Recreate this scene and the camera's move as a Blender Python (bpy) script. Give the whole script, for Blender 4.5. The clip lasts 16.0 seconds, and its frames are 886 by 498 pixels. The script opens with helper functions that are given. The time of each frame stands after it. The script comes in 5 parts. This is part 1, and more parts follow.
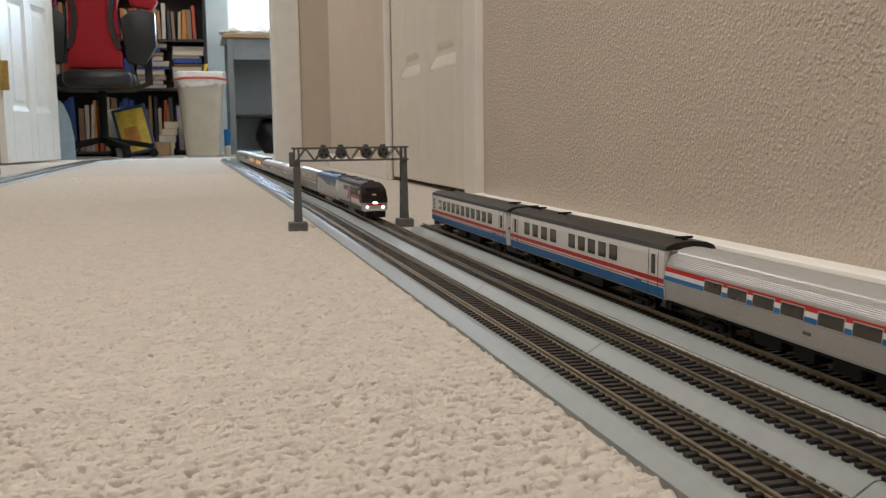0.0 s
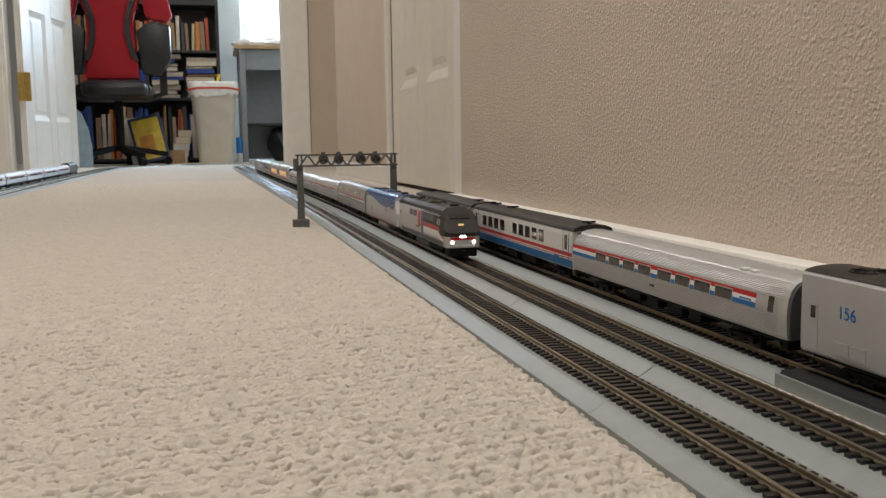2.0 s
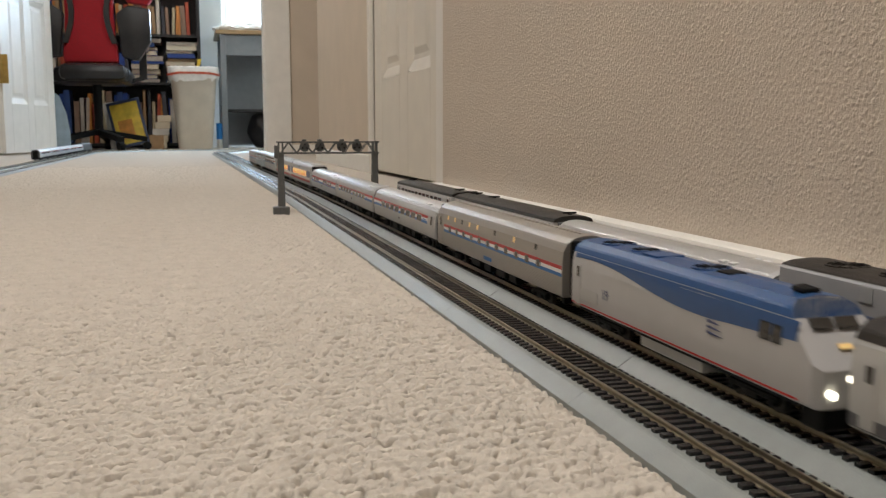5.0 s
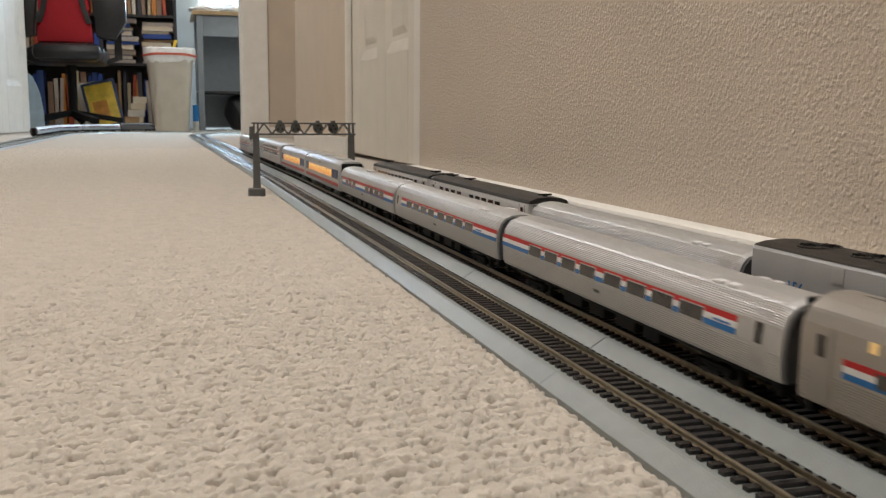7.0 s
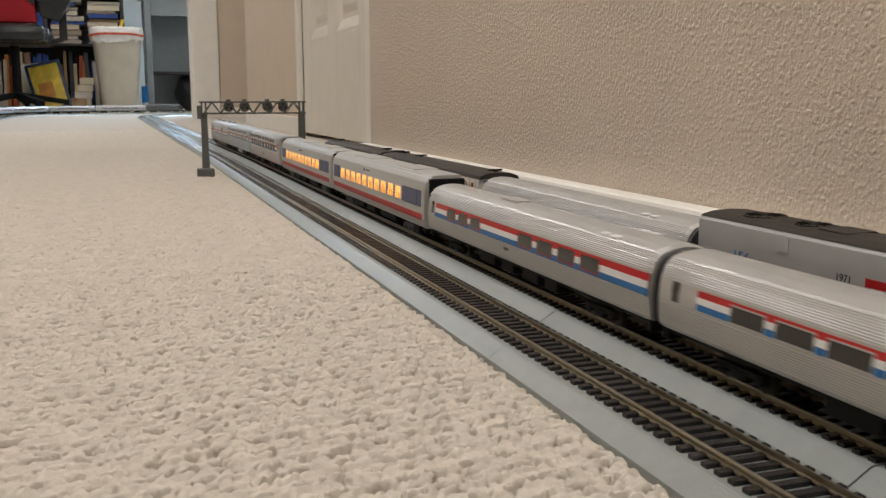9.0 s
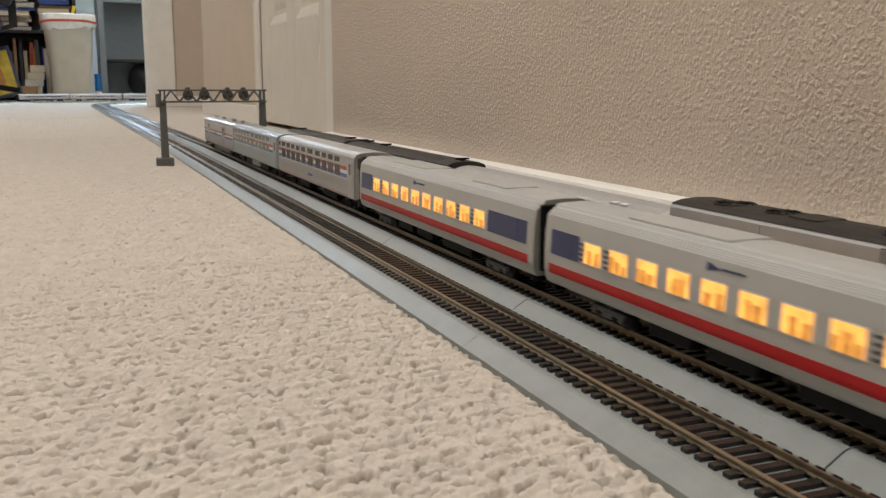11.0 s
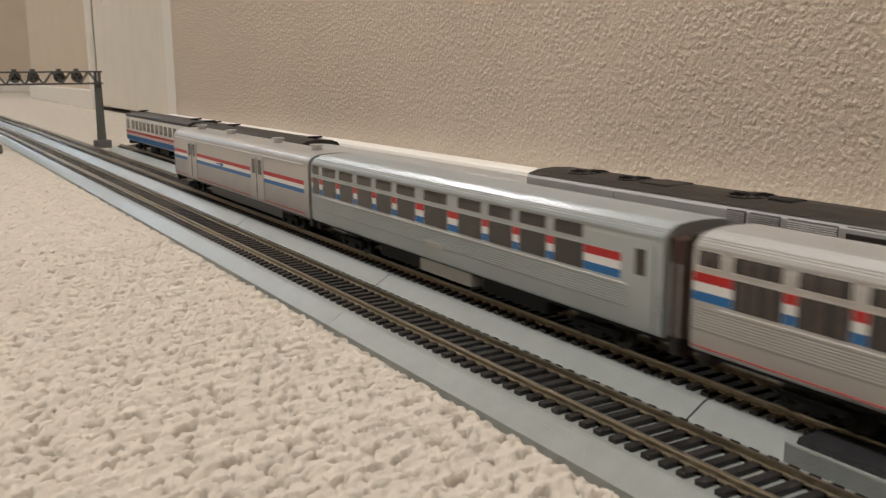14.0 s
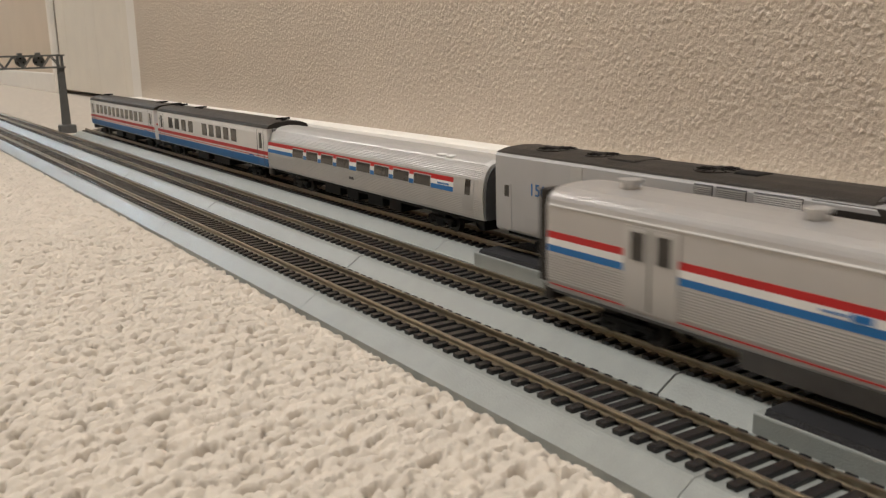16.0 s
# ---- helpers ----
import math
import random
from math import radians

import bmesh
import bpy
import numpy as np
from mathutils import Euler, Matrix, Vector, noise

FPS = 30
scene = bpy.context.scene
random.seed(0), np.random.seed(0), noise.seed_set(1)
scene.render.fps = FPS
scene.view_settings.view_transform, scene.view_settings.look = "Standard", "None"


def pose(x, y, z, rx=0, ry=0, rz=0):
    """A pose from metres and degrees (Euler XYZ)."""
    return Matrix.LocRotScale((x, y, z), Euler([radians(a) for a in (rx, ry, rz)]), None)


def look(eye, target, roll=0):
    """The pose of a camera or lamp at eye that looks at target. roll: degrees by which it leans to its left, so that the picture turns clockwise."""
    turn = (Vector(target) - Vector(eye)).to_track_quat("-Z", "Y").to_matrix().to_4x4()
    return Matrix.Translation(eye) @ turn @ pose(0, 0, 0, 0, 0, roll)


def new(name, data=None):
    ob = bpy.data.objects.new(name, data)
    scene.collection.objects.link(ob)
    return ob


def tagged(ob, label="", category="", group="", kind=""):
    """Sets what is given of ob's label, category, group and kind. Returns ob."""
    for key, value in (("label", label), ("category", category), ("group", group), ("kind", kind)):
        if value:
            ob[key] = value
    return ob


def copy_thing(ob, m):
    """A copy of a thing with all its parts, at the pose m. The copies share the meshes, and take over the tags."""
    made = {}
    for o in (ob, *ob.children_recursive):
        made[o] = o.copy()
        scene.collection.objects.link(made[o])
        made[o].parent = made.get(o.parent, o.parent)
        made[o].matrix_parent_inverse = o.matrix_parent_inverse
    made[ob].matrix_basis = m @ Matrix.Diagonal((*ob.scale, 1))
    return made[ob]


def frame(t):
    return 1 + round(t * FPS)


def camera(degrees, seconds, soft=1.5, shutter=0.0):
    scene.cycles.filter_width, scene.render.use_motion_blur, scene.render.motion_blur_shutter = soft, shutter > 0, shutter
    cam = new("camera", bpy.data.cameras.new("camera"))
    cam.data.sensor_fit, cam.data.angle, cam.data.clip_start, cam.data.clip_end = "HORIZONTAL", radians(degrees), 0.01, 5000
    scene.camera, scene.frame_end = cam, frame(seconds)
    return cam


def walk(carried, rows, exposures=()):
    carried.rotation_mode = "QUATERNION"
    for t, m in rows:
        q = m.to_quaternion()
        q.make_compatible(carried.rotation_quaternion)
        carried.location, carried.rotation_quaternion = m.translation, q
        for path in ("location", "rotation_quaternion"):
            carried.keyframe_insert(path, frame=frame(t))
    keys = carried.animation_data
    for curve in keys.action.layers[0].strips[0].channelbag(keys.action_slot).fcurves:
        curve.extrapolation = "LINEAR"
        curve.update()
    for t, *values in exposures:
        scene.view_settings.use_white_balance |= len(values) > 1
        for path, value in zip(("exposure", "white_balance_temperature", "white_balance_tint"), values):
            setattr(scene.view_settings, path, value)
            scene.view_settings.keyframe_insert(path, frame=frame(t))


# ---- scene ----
cam = camera(50.87, 16.0, soft=1.25, shutter=0.4)
cam.data.dof.use_dof = True
cam.data.dof.focus_distance, cam.data.dof.aperture_fstop = 0.62, 42.0
PATH = [
    (0.0, (-0.1876, 0.1888, 0.1289), (0.0624, 1.1494, 0.0074), -0.69),
    (0.5, (-0.1896, 0.2006, 0.1306), (0.0671, 1.1587, 0.0034), -0.76),
    (1.0, (-0.1873, 0.1999, 0.1288), (0.0748, 1.1560, -0.0026), -0.64),
    (1.5, (-0.1957, 0.0000, 0.1310), (0.0349, 0.9669, 0.0215), -1.00),
    (2.0, (-0.1940, -0.0010, 0.1295), (0.0447, 0.9634, 0.0161), -0.79),
    (2.5, (-0.1931, -0.0019, 0.1287), (0.0510, 0.9608, 0.0118), -0.67),
    (3.0, (-0.1935, -0.0008, 0.1288), (0.0537, 0.9609, 0.0103), -0.45),
    (5.5, (-0.1950, -0.0021, 0.1301), (0.0679, 0.9541, 0.0012), -0.04),
    (6.0, (-0.1904, -0.0009, 0.1287), (0.0774, 0.9533, -0.0046), -0.03),
    (6.5, (-0.1910, 0.0004, 0.1280), (0.0828, 0.9523, -0.0096), 0.28),
    (7.0, (-0.1908, 0.0012, 0.1269), (0.0899, 0.9504, -0.0150), 0.42),
    (7.5, (-0.1920, 0.0000, 0.1266), (0.0980, 0.9457, -0.0204), 0.40),
    (8.0, (-0.1910, 0.0036, 0.1262), (0.1099, 0.9450, -0.0262), 0.28),
    (8.5, (-0.1893, 0.0034, 0.1247), (0.1243, 0.9398, -0.0328), 0.20),
    (9.0, (-0.1843, 0.0052, 0.1235), (0.1395, 0.9371, -0.0397), -0.06),
    (9.5, (-0.1872, 0.0045, 0.1229), (0.1464, 0.9323, -0.0436), 0.15),
    (12.0, (-0.1912, 0.0137, 0.1231), (0.2092, 0.9125, -0.0556), 0.12),
    (12.5, (-0.1919, 0.0153, 0.1220), (0.2337, 0.9021, -0.0584), 0.22),
    (13.0, (-0.1944, 0.0141, 0.1239), (0.2577, 0.8862, -0.0635), -0.17),
    (13.5, (-0.1942, 0.0134, 0.1223), (0.2860, 0.8697, -0.0679), -0.35),
    (14.0, (-0.1936, 0.0145, 0.1185), (0.3120, 0.8554, -0.0745), -0.34),
    (14.5, (-0.1950, 0.0139, 0.1164), (0.3301, 0.8425, -0.0779), -0.20),
    (15.0, (-0.1920, 0.0152, 0.1159), (0.3397, 0.8381, -0.0842), -0.41),
    (15.5, (-0.1924, 0.0153, 0.1164), (0.3402, 0.8362, -0.0895), -0.63),
    (16.0, (-0.1923, 0.0141, 0.1201), (0.3345, 0.8357, -0.0978), -1.38),
]
walk(cam, [(t, look(eye, target, roll)) for t, eye, target, roll in PATH],
     [(0.0, -0.28), (5.5, -0.26), (9.0, -0.19), (12.5, -0.12), (16.0, 0.07)])

# ---- world, lamps, exposure ----
world = bpy.data.worlds.new("world")
scene.world = world
world.use_nodes = True
wn = world.node_tree
sky = wn.nodes.new("ShaderNodeTexSky")
sky.sky_type = "NISHITA"
sky.sun_disc = False
sky.sun_elevation, sky.sun_rotation = radians(40), radians(20)
wn.links.new(sky.outputs["Color"], wn.nodes["Background"].inputs["Color"])
wn.nodes["Background"].inputs["Strength"].default_value = 0.12


def area_lamp(name, m, sx, sy, power, colour):
    data = bpy.data.lights.new(name, "AREA")
    data.shape, data.size, data.size_y, data.energy, data.color = "RECTANGLE", sx, sy, power, colour
    ob = new(name, data)
    ob.matrix_world = m
    return ob


WARM = (1.0, 0.957, 0.905)
area_lamp("hall_light", look((-0.40, 0.35, 2.36), (-0.40, 0.351, 0)), 0.30, 0.30, 43, WARM)
area_lamp("hall_light", look((-0.45, 3.6, 2.36), (-0.45, 3.601, 0)), 0.30, 0.30, 27, WARM)
area_lamp("window_light", look((0.75, 8.22, 1.55), (-0.2, 5.0, 0.0)), 1.1, 1.1, 150, (0.58, 0.79, 1.0))
# added fill to brighten the shelves; no such lamp is known in the office
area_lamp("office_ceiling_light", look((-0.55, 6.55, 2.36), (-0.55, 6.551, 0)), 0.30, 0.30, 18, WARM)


# ---- materials ----
def material(name, colour, rough=0.5, metal=0.0, vary=0.08, scale=60.0, bump=0.0, bump_scale=400.0, emit=0.0, island=0.0, spec=0.5, rvar=0.08):
    m = bpy.data.materials.new(name)
    m.use_nodes = True
    nt = m.node_tree
    b = nt.nodes["Principled BSDF"]
    b.inputs["Roughness"].default_value, b.inputs["Metallic"].default_value = rough, metal
    b.inputs["Specular IOR Level"].default_value = spec
    geo = nt.nodes.new("ShaderNodeTexCoord")
    n1 = nt.nodes.new("ShaderNodeTexNoise")
    n1.inputs["Scale"].default_value, n1.inputs["Detail"].default_value = scale, 5
    nt.links.new(geo.outputs["Object"], n1.inputs["Vector"])
    ramp = nt.nodes.new("ShaderNodeMapRange")
    ramp.inputs["From Min"].default_value, ramp.inputs["From Max"].default_value = 0.3, 0.7
    ramp.inputs["To Min"].default_value, ramp.inputs["To Max"].default_value = 1 - vary, 1 + vary
    nt.links.new(n1.outputs["Fac"], ramp.inputs["Value"])
    mul = nt.nodes.new("ShaderNodeVectorMath")
    mul.operation = "SCALE"
    mul.inputs[0].default_value = colour[:3]
    last = ramp.outputs["Result"]
    if island:
        oi = nt.nodes.new("ShaderNodeObjectInfo")
        r2 = nt.nodes.new("ShaderNodeMapRange")
        r2.inputs["To Min"].default_value, r2.inputs["To Max"].default_value = 1 - island, 1 + island
        nt.links.new(oi.outputs["Random"], r2.inputs["Value"])
        mm = nt.nodes.new("ShaderNodeMath")
        mm.operation = "MULTIPLY"
        nt.links.new(last, mm.inputs[0])
        nt.links.new(r2.outputs["Result"], mm.inputs[1])
        last = mm.outputs[0]
    nt.links.new(last, mul.inputs["Scale"])
    nt.links.new(mul.outputs["Vector"], b.inputs["Base Color"])
    rr = nt.nodes.new("ShaderNodeMapRange")
    rr.inputs["To Min"].default_value, rr.inputs["To Max"].default_value = max(rough - rvar, 0.02), min(rough + rvar, 1)
    nt.links.new(n1.outputs["Fac"], rr.inputs["Value"])
    nt.links.new(rr.outputs["Result"], b.inputs["Roughness"])
    if bump:
        n2 = nt.nodes.new("ShaderNodeTexNoise")
        n2.inputs["Scale"].default_value, n2.inputs["Detail"].default_value = bump_scale, 4
        nt.links.new(geo.outputs["Object"], n2.inputs["Vector"])
        bn = nt.nodes.new("ShaderNodeBump")
        bn.inputs["Strength"].default_value, bn.inputs["Distance"].default_value = 1.0, bump
        nt.links.new(n2.outputs["Fac"], bn.inputs["Height"])
        nt.links.new(bn.outputs["Normal"], b.inputs["Normal"])
    if emit:
        nt.links.new(mul.outputs["Vector"], b.inputs["Emission Color"])
        b.inputs["Emission Strength"].default_value = emit
    return m


def plaster(name, colour, size, depth):
    """Sprayed wall texture: crowded small grains and chips of uneven height over a gently waving skin."""
    m = material(name, colour, 0.48, 0, 0.04, 9)
    nt = m.node_tree
    b = nt.nodes["Principled BSDF"]
    geo = nt.nodes.new("ShaderNodeTexCoord")
    warp = nt.nodes.new("ShaderNodeTexNoise")
    warp.inputs["Scale"].default_value, warp.inputs["Detail"].default_value = 0.8 / size, 2
    shift = nt.nodes.new("ShaderNodeVectorMath")
    shift.operation = "MULTIPLY_ADD"
    shift.inputs[1].default_value = (size * 1.6, size * 1.6, size * 1.6)
    grain = nt.nodes.new("ShaderNodeTexVoronoi")
    grain.feature = "SMOOTH_F1"
    grain.inputs["Scale"].default_value, grain.inputs["Smoothness"].default_value = 0.62 / size, 0.35
    fine_n = nt.nodes.new("ShaderNodeTexNoise")
    fine_n.inputs["Scale"].default_value, fine_n.inputs["Detail"].default_value = 1.1 / size, 4
    fall = nt.nodes.new("ShaderNodeMapRange")
    fall.interpolation_type = "SMOOTHSTEP"
    fall.inputs["From Min"].default_value, fall.inputs["From Max"].default_value = 0.05, 0.60
    fall.inputs["To Min"].default_value, fall.inputs["To Max"].default_value = 0.55, 0.0
    add = nt.nodes.new("ShaderNodeMath")
    add.operation = "ADD"
    bn = nt.nodes.new("ShaderNodeBump")
    bn.inputs["Strength"].default_value, bn.inputs["Distance"].default_value = 1.0, depth
    nt.links.new(geo.outputs["Object"], warp.inputs["Vector"])
    nt.links.new(geo.outputs["Object"], fine_n.inputs["Vector"])
    nt.links.new(warp.outputs["Color"], shift.inputs[0])
    nt.links.new(geo.outputs["Object"], shift.inputs[2])
    nt.links.new(shift.outputs["Vector"], grain.inputs["Vector"])
    nt.links.new(grain.outputs["Distance"], fall.inputs["Value"])
    nt.links.new(fall.outputs["Result"], add.inputs[0])
    nt.links.new(fine_n.outputs["Fac"], add.inputs[1])
    nt.links.new(add.outputs[0], bn.inputs["Height"])
    nt.links.new(bn.outputs["Normal"], b.inputs["Normal"])
    return m


CARPET = material("carpet_wool", (0.60, 0.545, 0.475), 0.72, 0, 0.06, 60, 0.0004, 2200, spec=0.25)
CARPET_FAR = material("carpet_wool_field", (0.55, 0.50, 0.44), 0.95, 0, 0.10, 90, 0.0015, 200, spec=0.1)
WALL = plaster("wall_paint", (0.63, 0.545, 0.455), 0.0024, 0.0011)
WALL_FAR = material("far_wall_paint", (0.60, 0.51, 0.41), 0.7, 0, 0.04, 8, 0.001, 90)
OFFICE = material("office_wall_paint", (0.62, 0.60, 0.56), 0.75, 0, 0.05, 6)
TRIM = material("white_trim_paint", (0.82, 0.79, 0.74), 0.42, 0, 0.04, 14, 0.0003, 120)
DOOR = material("white_door_paint", (0.76, 0.715, 0.635), 0.45, 0, 0.04, 12, 0.0003, 150)
CEIL = material("ceiling_paint", (0.66, 0.63, 0.58), 0.85, 0, 0.04, 8)
ROADBED = material("grey_roadbed_plastic", (0.248, 0.266, 0.256), 0.36, 0, 0.07, 120, 0.00025, 1500)
TIE = material("black_tie_plastic", (0.011, 0.010, 0.011), 0.24, 0, 0.25, 300, 0.00008, 1600, island=0.25, spec=0.5)
RAIL = material("nickel_rail", (0.42, 0.375, 0.29), 0.32, 1.0, 0.12, 200)
ASPHALT = material("black_ramp_plastic", (0.014, 0.014, 0.016), 0.6, 0, 0.4, 500, 0.0006, 1500, spec=0.3)
STEEL = material("silver_car_paint", (0.53, 0.53, 0.53), 0.41, 0.65, 0.03, 45, rvar=0.02)
STEEL_BLUE = material("bright_silver_car_paint", (0.43, 0.48, 0.505), 0.33, 0.5, 0.03, 45, rvar=0.02)
STEEL_WARM = material("warm_silver_car_paint", (0.47, 0.465, 0.465), 0.30, 0.5, 0.03, 45, rvar=0.02)
BRONZE = material("bronze_silver_car_paint", (0.34, 0.315, 0.285), 0.34, 0.4, 0.03, 45, rvar=0.02)
GREYBODY = material("light_grey_car_paint", (0.46, 0.46, 0.45), 0.30, 0.1, 0.03, 45, rvar=0.02)
WHITE = material("white_car_paint", (0.72, 0.71, 0.70), 0.38, 0, 0.03, 45, rvar=0.02)
LOCOGREY = material("pale_grey_loco_paint", (0.44, 0.435, 0.435), 0.36, 0, 0.03, 45, rvar=0.02)
ROOFDARK = material("dark_grey_roof_paint", (0.025, 0.021, 0.018), 0.5, 0, 0.12, 150, 0.0002, 1200, spec=0.3)
BLACK = material("black_plastic", (0.006, 0.0055, 0.0055), 0.6, 0, 0.2, 200, spec=0.2)
GREYDARK = material("dark_grey_plastic", (0.10, 0.10, 0.105), 0.5, 0, 0.12, 200)
GANTRY = material("gantry_grey_plastic", (0.10, 0.10, 0.096), 0.55, 0, 0.12, 200)
RED = material("red_stripe_paint", (0.47, 0.014, 0.017), 0.36, 0, 0.05, 150, spec=0.35)
BLUE = material("blue_stripe_paint", (0.012, 0.145, 0.41), 0.36, 0, 0.05, 150, spec=0.35)
WSTRIPE = material("white_stripe_paint", (0.78, 0.78, 0.78), 0.38, 0, 0.03, 150)
NAVY = material("navy_paint", (0.025, 0.04, 0.13), 0.36, 0, 0.08, 150)
ROYAL = material("blue_roof_paint", (0.015, 0.068, 0.20), 0.34, 0, 0.08, 150)
GLASS = material("dark_window_glass", (0.03, 0.026, 0.022), 0.12, 0, 0.2, 120)
SLATE = material("grey_window_glass", (0.034, 0.031, 0.030), 0.22, 0, 0.12, 90)
SILVERFLAT = material("flat_silver_loco_paint", (0.44, 0.44, 0.445), 0.42, 0.1, 0.04, 60)
GLASSLT = material("tinted_window_glass", (0.038, 0.033, 0.029), 0.16, 0, 0.25, 120)
LIT = material("lit_window", (1.0, 0.47, 0.095), 0.3, 0, 0.30, 160, emit=1.05)
# seats glow by themselves; the lamplight on them is put into this material
GLOWSEAT = material("self_glowing_seat", (0.80, 0.34, 0.06), 0.5, 0, 0.30, 260, emit=0.55)
LEATHERY = material("dark_red_vestibule_paint", (0.055, 0.026, 0.020), 0.5, 0, 0.15, 200)
CURTAIN = material("brown_window_curtain", (0.085, 0.065, 0.060), 0.8, 0, 0.2, 300)
LITDIM = material("dim_lit_window", (0.9, 0.62, 0.25), 0.3, 0, 0.30, 90, emit=0.22)
LAMP = material("headlight_glow", (1.0, 0.93, 0.72), 0.3, 0, 0.05, 90, emit=9)
WHEEL = material("blackened_wheel_metal", (0.03, 0.027, 0.024), 0.45, 0.5, 0.15, 200)
BRASS = material("brass", (0.55, 0.40, 0.14), 0.35, 1.0, 0.1, 60)


# ---- mesh helpers ----
def part(name, bm, mat, parent=None, label="", smooth=False):
    """Link a bmesh (or ready mesh) as one object."""
    if isinstance(bm, bmesh.types.BMesh):
        bmesh.ops.recalc_face_normals(bm, faces=bm.faces)
        me = bpy.data.meshes.new(name)
        bm.to_mesh(me)
        bm.free()
    else:
        me = bm
    if mat and not me.materials:
        me.materials.append(mat)
    if smooth:
        me.polygons.foreach_set("use_smooth", [True] * len(me.polygons))
        me.set_sharp_from_angle(angle=radians(38))
    ob = new(name, me)
    ob.parent = parent
    if label:
        tagged(ob, label)
    return ob


def thing(name, label, category, group="", kind="", m=None):
    ob = tagged(new(name), label, category, group, kind)
    ob.empty_display_size = 0.02
    if m is not None:
        ob.matrix_world = m
    return ob


def box(bm, x0, x1, y0, y1, z0, z1, bevel=0.0):
    r = bmesh.ops.create_cube(bm, size=1, matrix=Matrix.LocRotScale(((x0 + x1) / 2, (y0 + y1) / 2, (z0 + z1) / 2), None, (x1 - x0, y1 - y0, z1 - z0)))
    if bevel:
        vs = set(r["verts"])
        es = [e for e in bm.edges if e.verts[0] in vs and e.verts[1] in vs]
        bmesh.ops.bevel(bm, geom=es, offset=bevel, segments=2, affect="EDGES", profile=0.5)
    return bm


def boxed(*a, bevel=0.0):
    return box(bmesh.new(), *a, bevel=bevel)


def rod(bm, a, b, r, seg=8):
    a, b = Vector(a), Vector(b)
    q = (b - a).to_track_quat("Z", "Y").to_matrix().to_4x4()
    bmesh.ops.create_cone(bm, cap_ends=True, segments=seg, radius1=r, radius2=r, depth=(b - a).length, matrix=Matrix.Translation((a + b) / 2) @ q)
    return bm


def bar(bm, a, b, w, h):
    """A square bar from a to b."""
    a, b = Vector(a), Vector(b)
    q = (b - a).to_track_quat("Z", "Y").to_matrix().to_4x4()
    bmesh.ops.create_cube(bm, size=1, matrix=Matrix.Translation((a + b) / 2) @ q @ Matrix.Diagonal((w, h, (b - a).length, 1)))
    return bm


def extrude(outline, y0, y1):
    """A closed (x, z) outline run from y0 to y1."""
    bm = bmesh.new()
    a = [bm.verts.new((x, y0, z)) for x, z in outline]
    b = [bm.verts.new((x, y1, z)) for x, z in outline]
    n = len(a)
    for i in range(n):
        bm.faces.new((a[i], a[(i + 1) % n], b[(i + 1) % n], b[i]))
    bm.faces.new(a)
    bm.faces.new(b[::-1])
    return bm


def sweep(outline, line, closed=True):
    """A closed (x, z) outline carried along a plan line of (x, y, heading)."""
    bm = bmesh.new()
    rings = []
    for px, py, h in line:
        nx, ny = math.cos(h), math.sin(h)
        rings.append([bm.verts.new((px + x * nx, py + x * ny, z)) for x, z in outline])
    n = len(outline)
    for a, b in zip(rings, rings[1:]):
        for i in range(n if closed else n - 1):
            bm.faces.new((a[i], a[(i + 1) % n], b[(i + 1) % n], b[i]))
    if closed:
        bm.faces.new(rings[0])
        bm.faces.new(rings[-1][::-1])
    return bm


def lettering(name, text, size, mat, parent, m):
    cu = bpy.data.curves.new(name, "FONT")
    cu.body, cu.size, cu.align_x, cu.align_y, cu.extrude = text, size, "CENTER", "CENTER", 0.00008
    tmp = bpy.data.objects.new(name, cu)
    scene.collection.objects.link(tmp)
    dg = bpy.context.evaluated_depsgraph_get()
    me = bpy.data.meshes.new_from_object(tmp.evaluated_get(dg))
    bpy.data.objects.remove(tmp)
    ob = part(name, me, mat, parent)
    ob.matrix_local = m
    return ob


# ---- plan ----
S2, S3 = 0.0535, 0.1125          # second and third track from the first
RAIL_Z = 0.011
WALL_X, WALL_END = 0.157, 1.30   # textured wall beside the siding
DOOR_X = 0.345                   # recessed closet door plane
JAMB_Y = 5.30                    # office doorway
BACK_Y = 8.30                    # office back wall

# ---- structure ----
def solid(name, mat, *dims, kind="structure", label="", category="", bevel=0.0):
    return tagged(part(name, boxed(*dims, bevel=bevel), mat), label, category, "", kind)


ROW = 0.0118


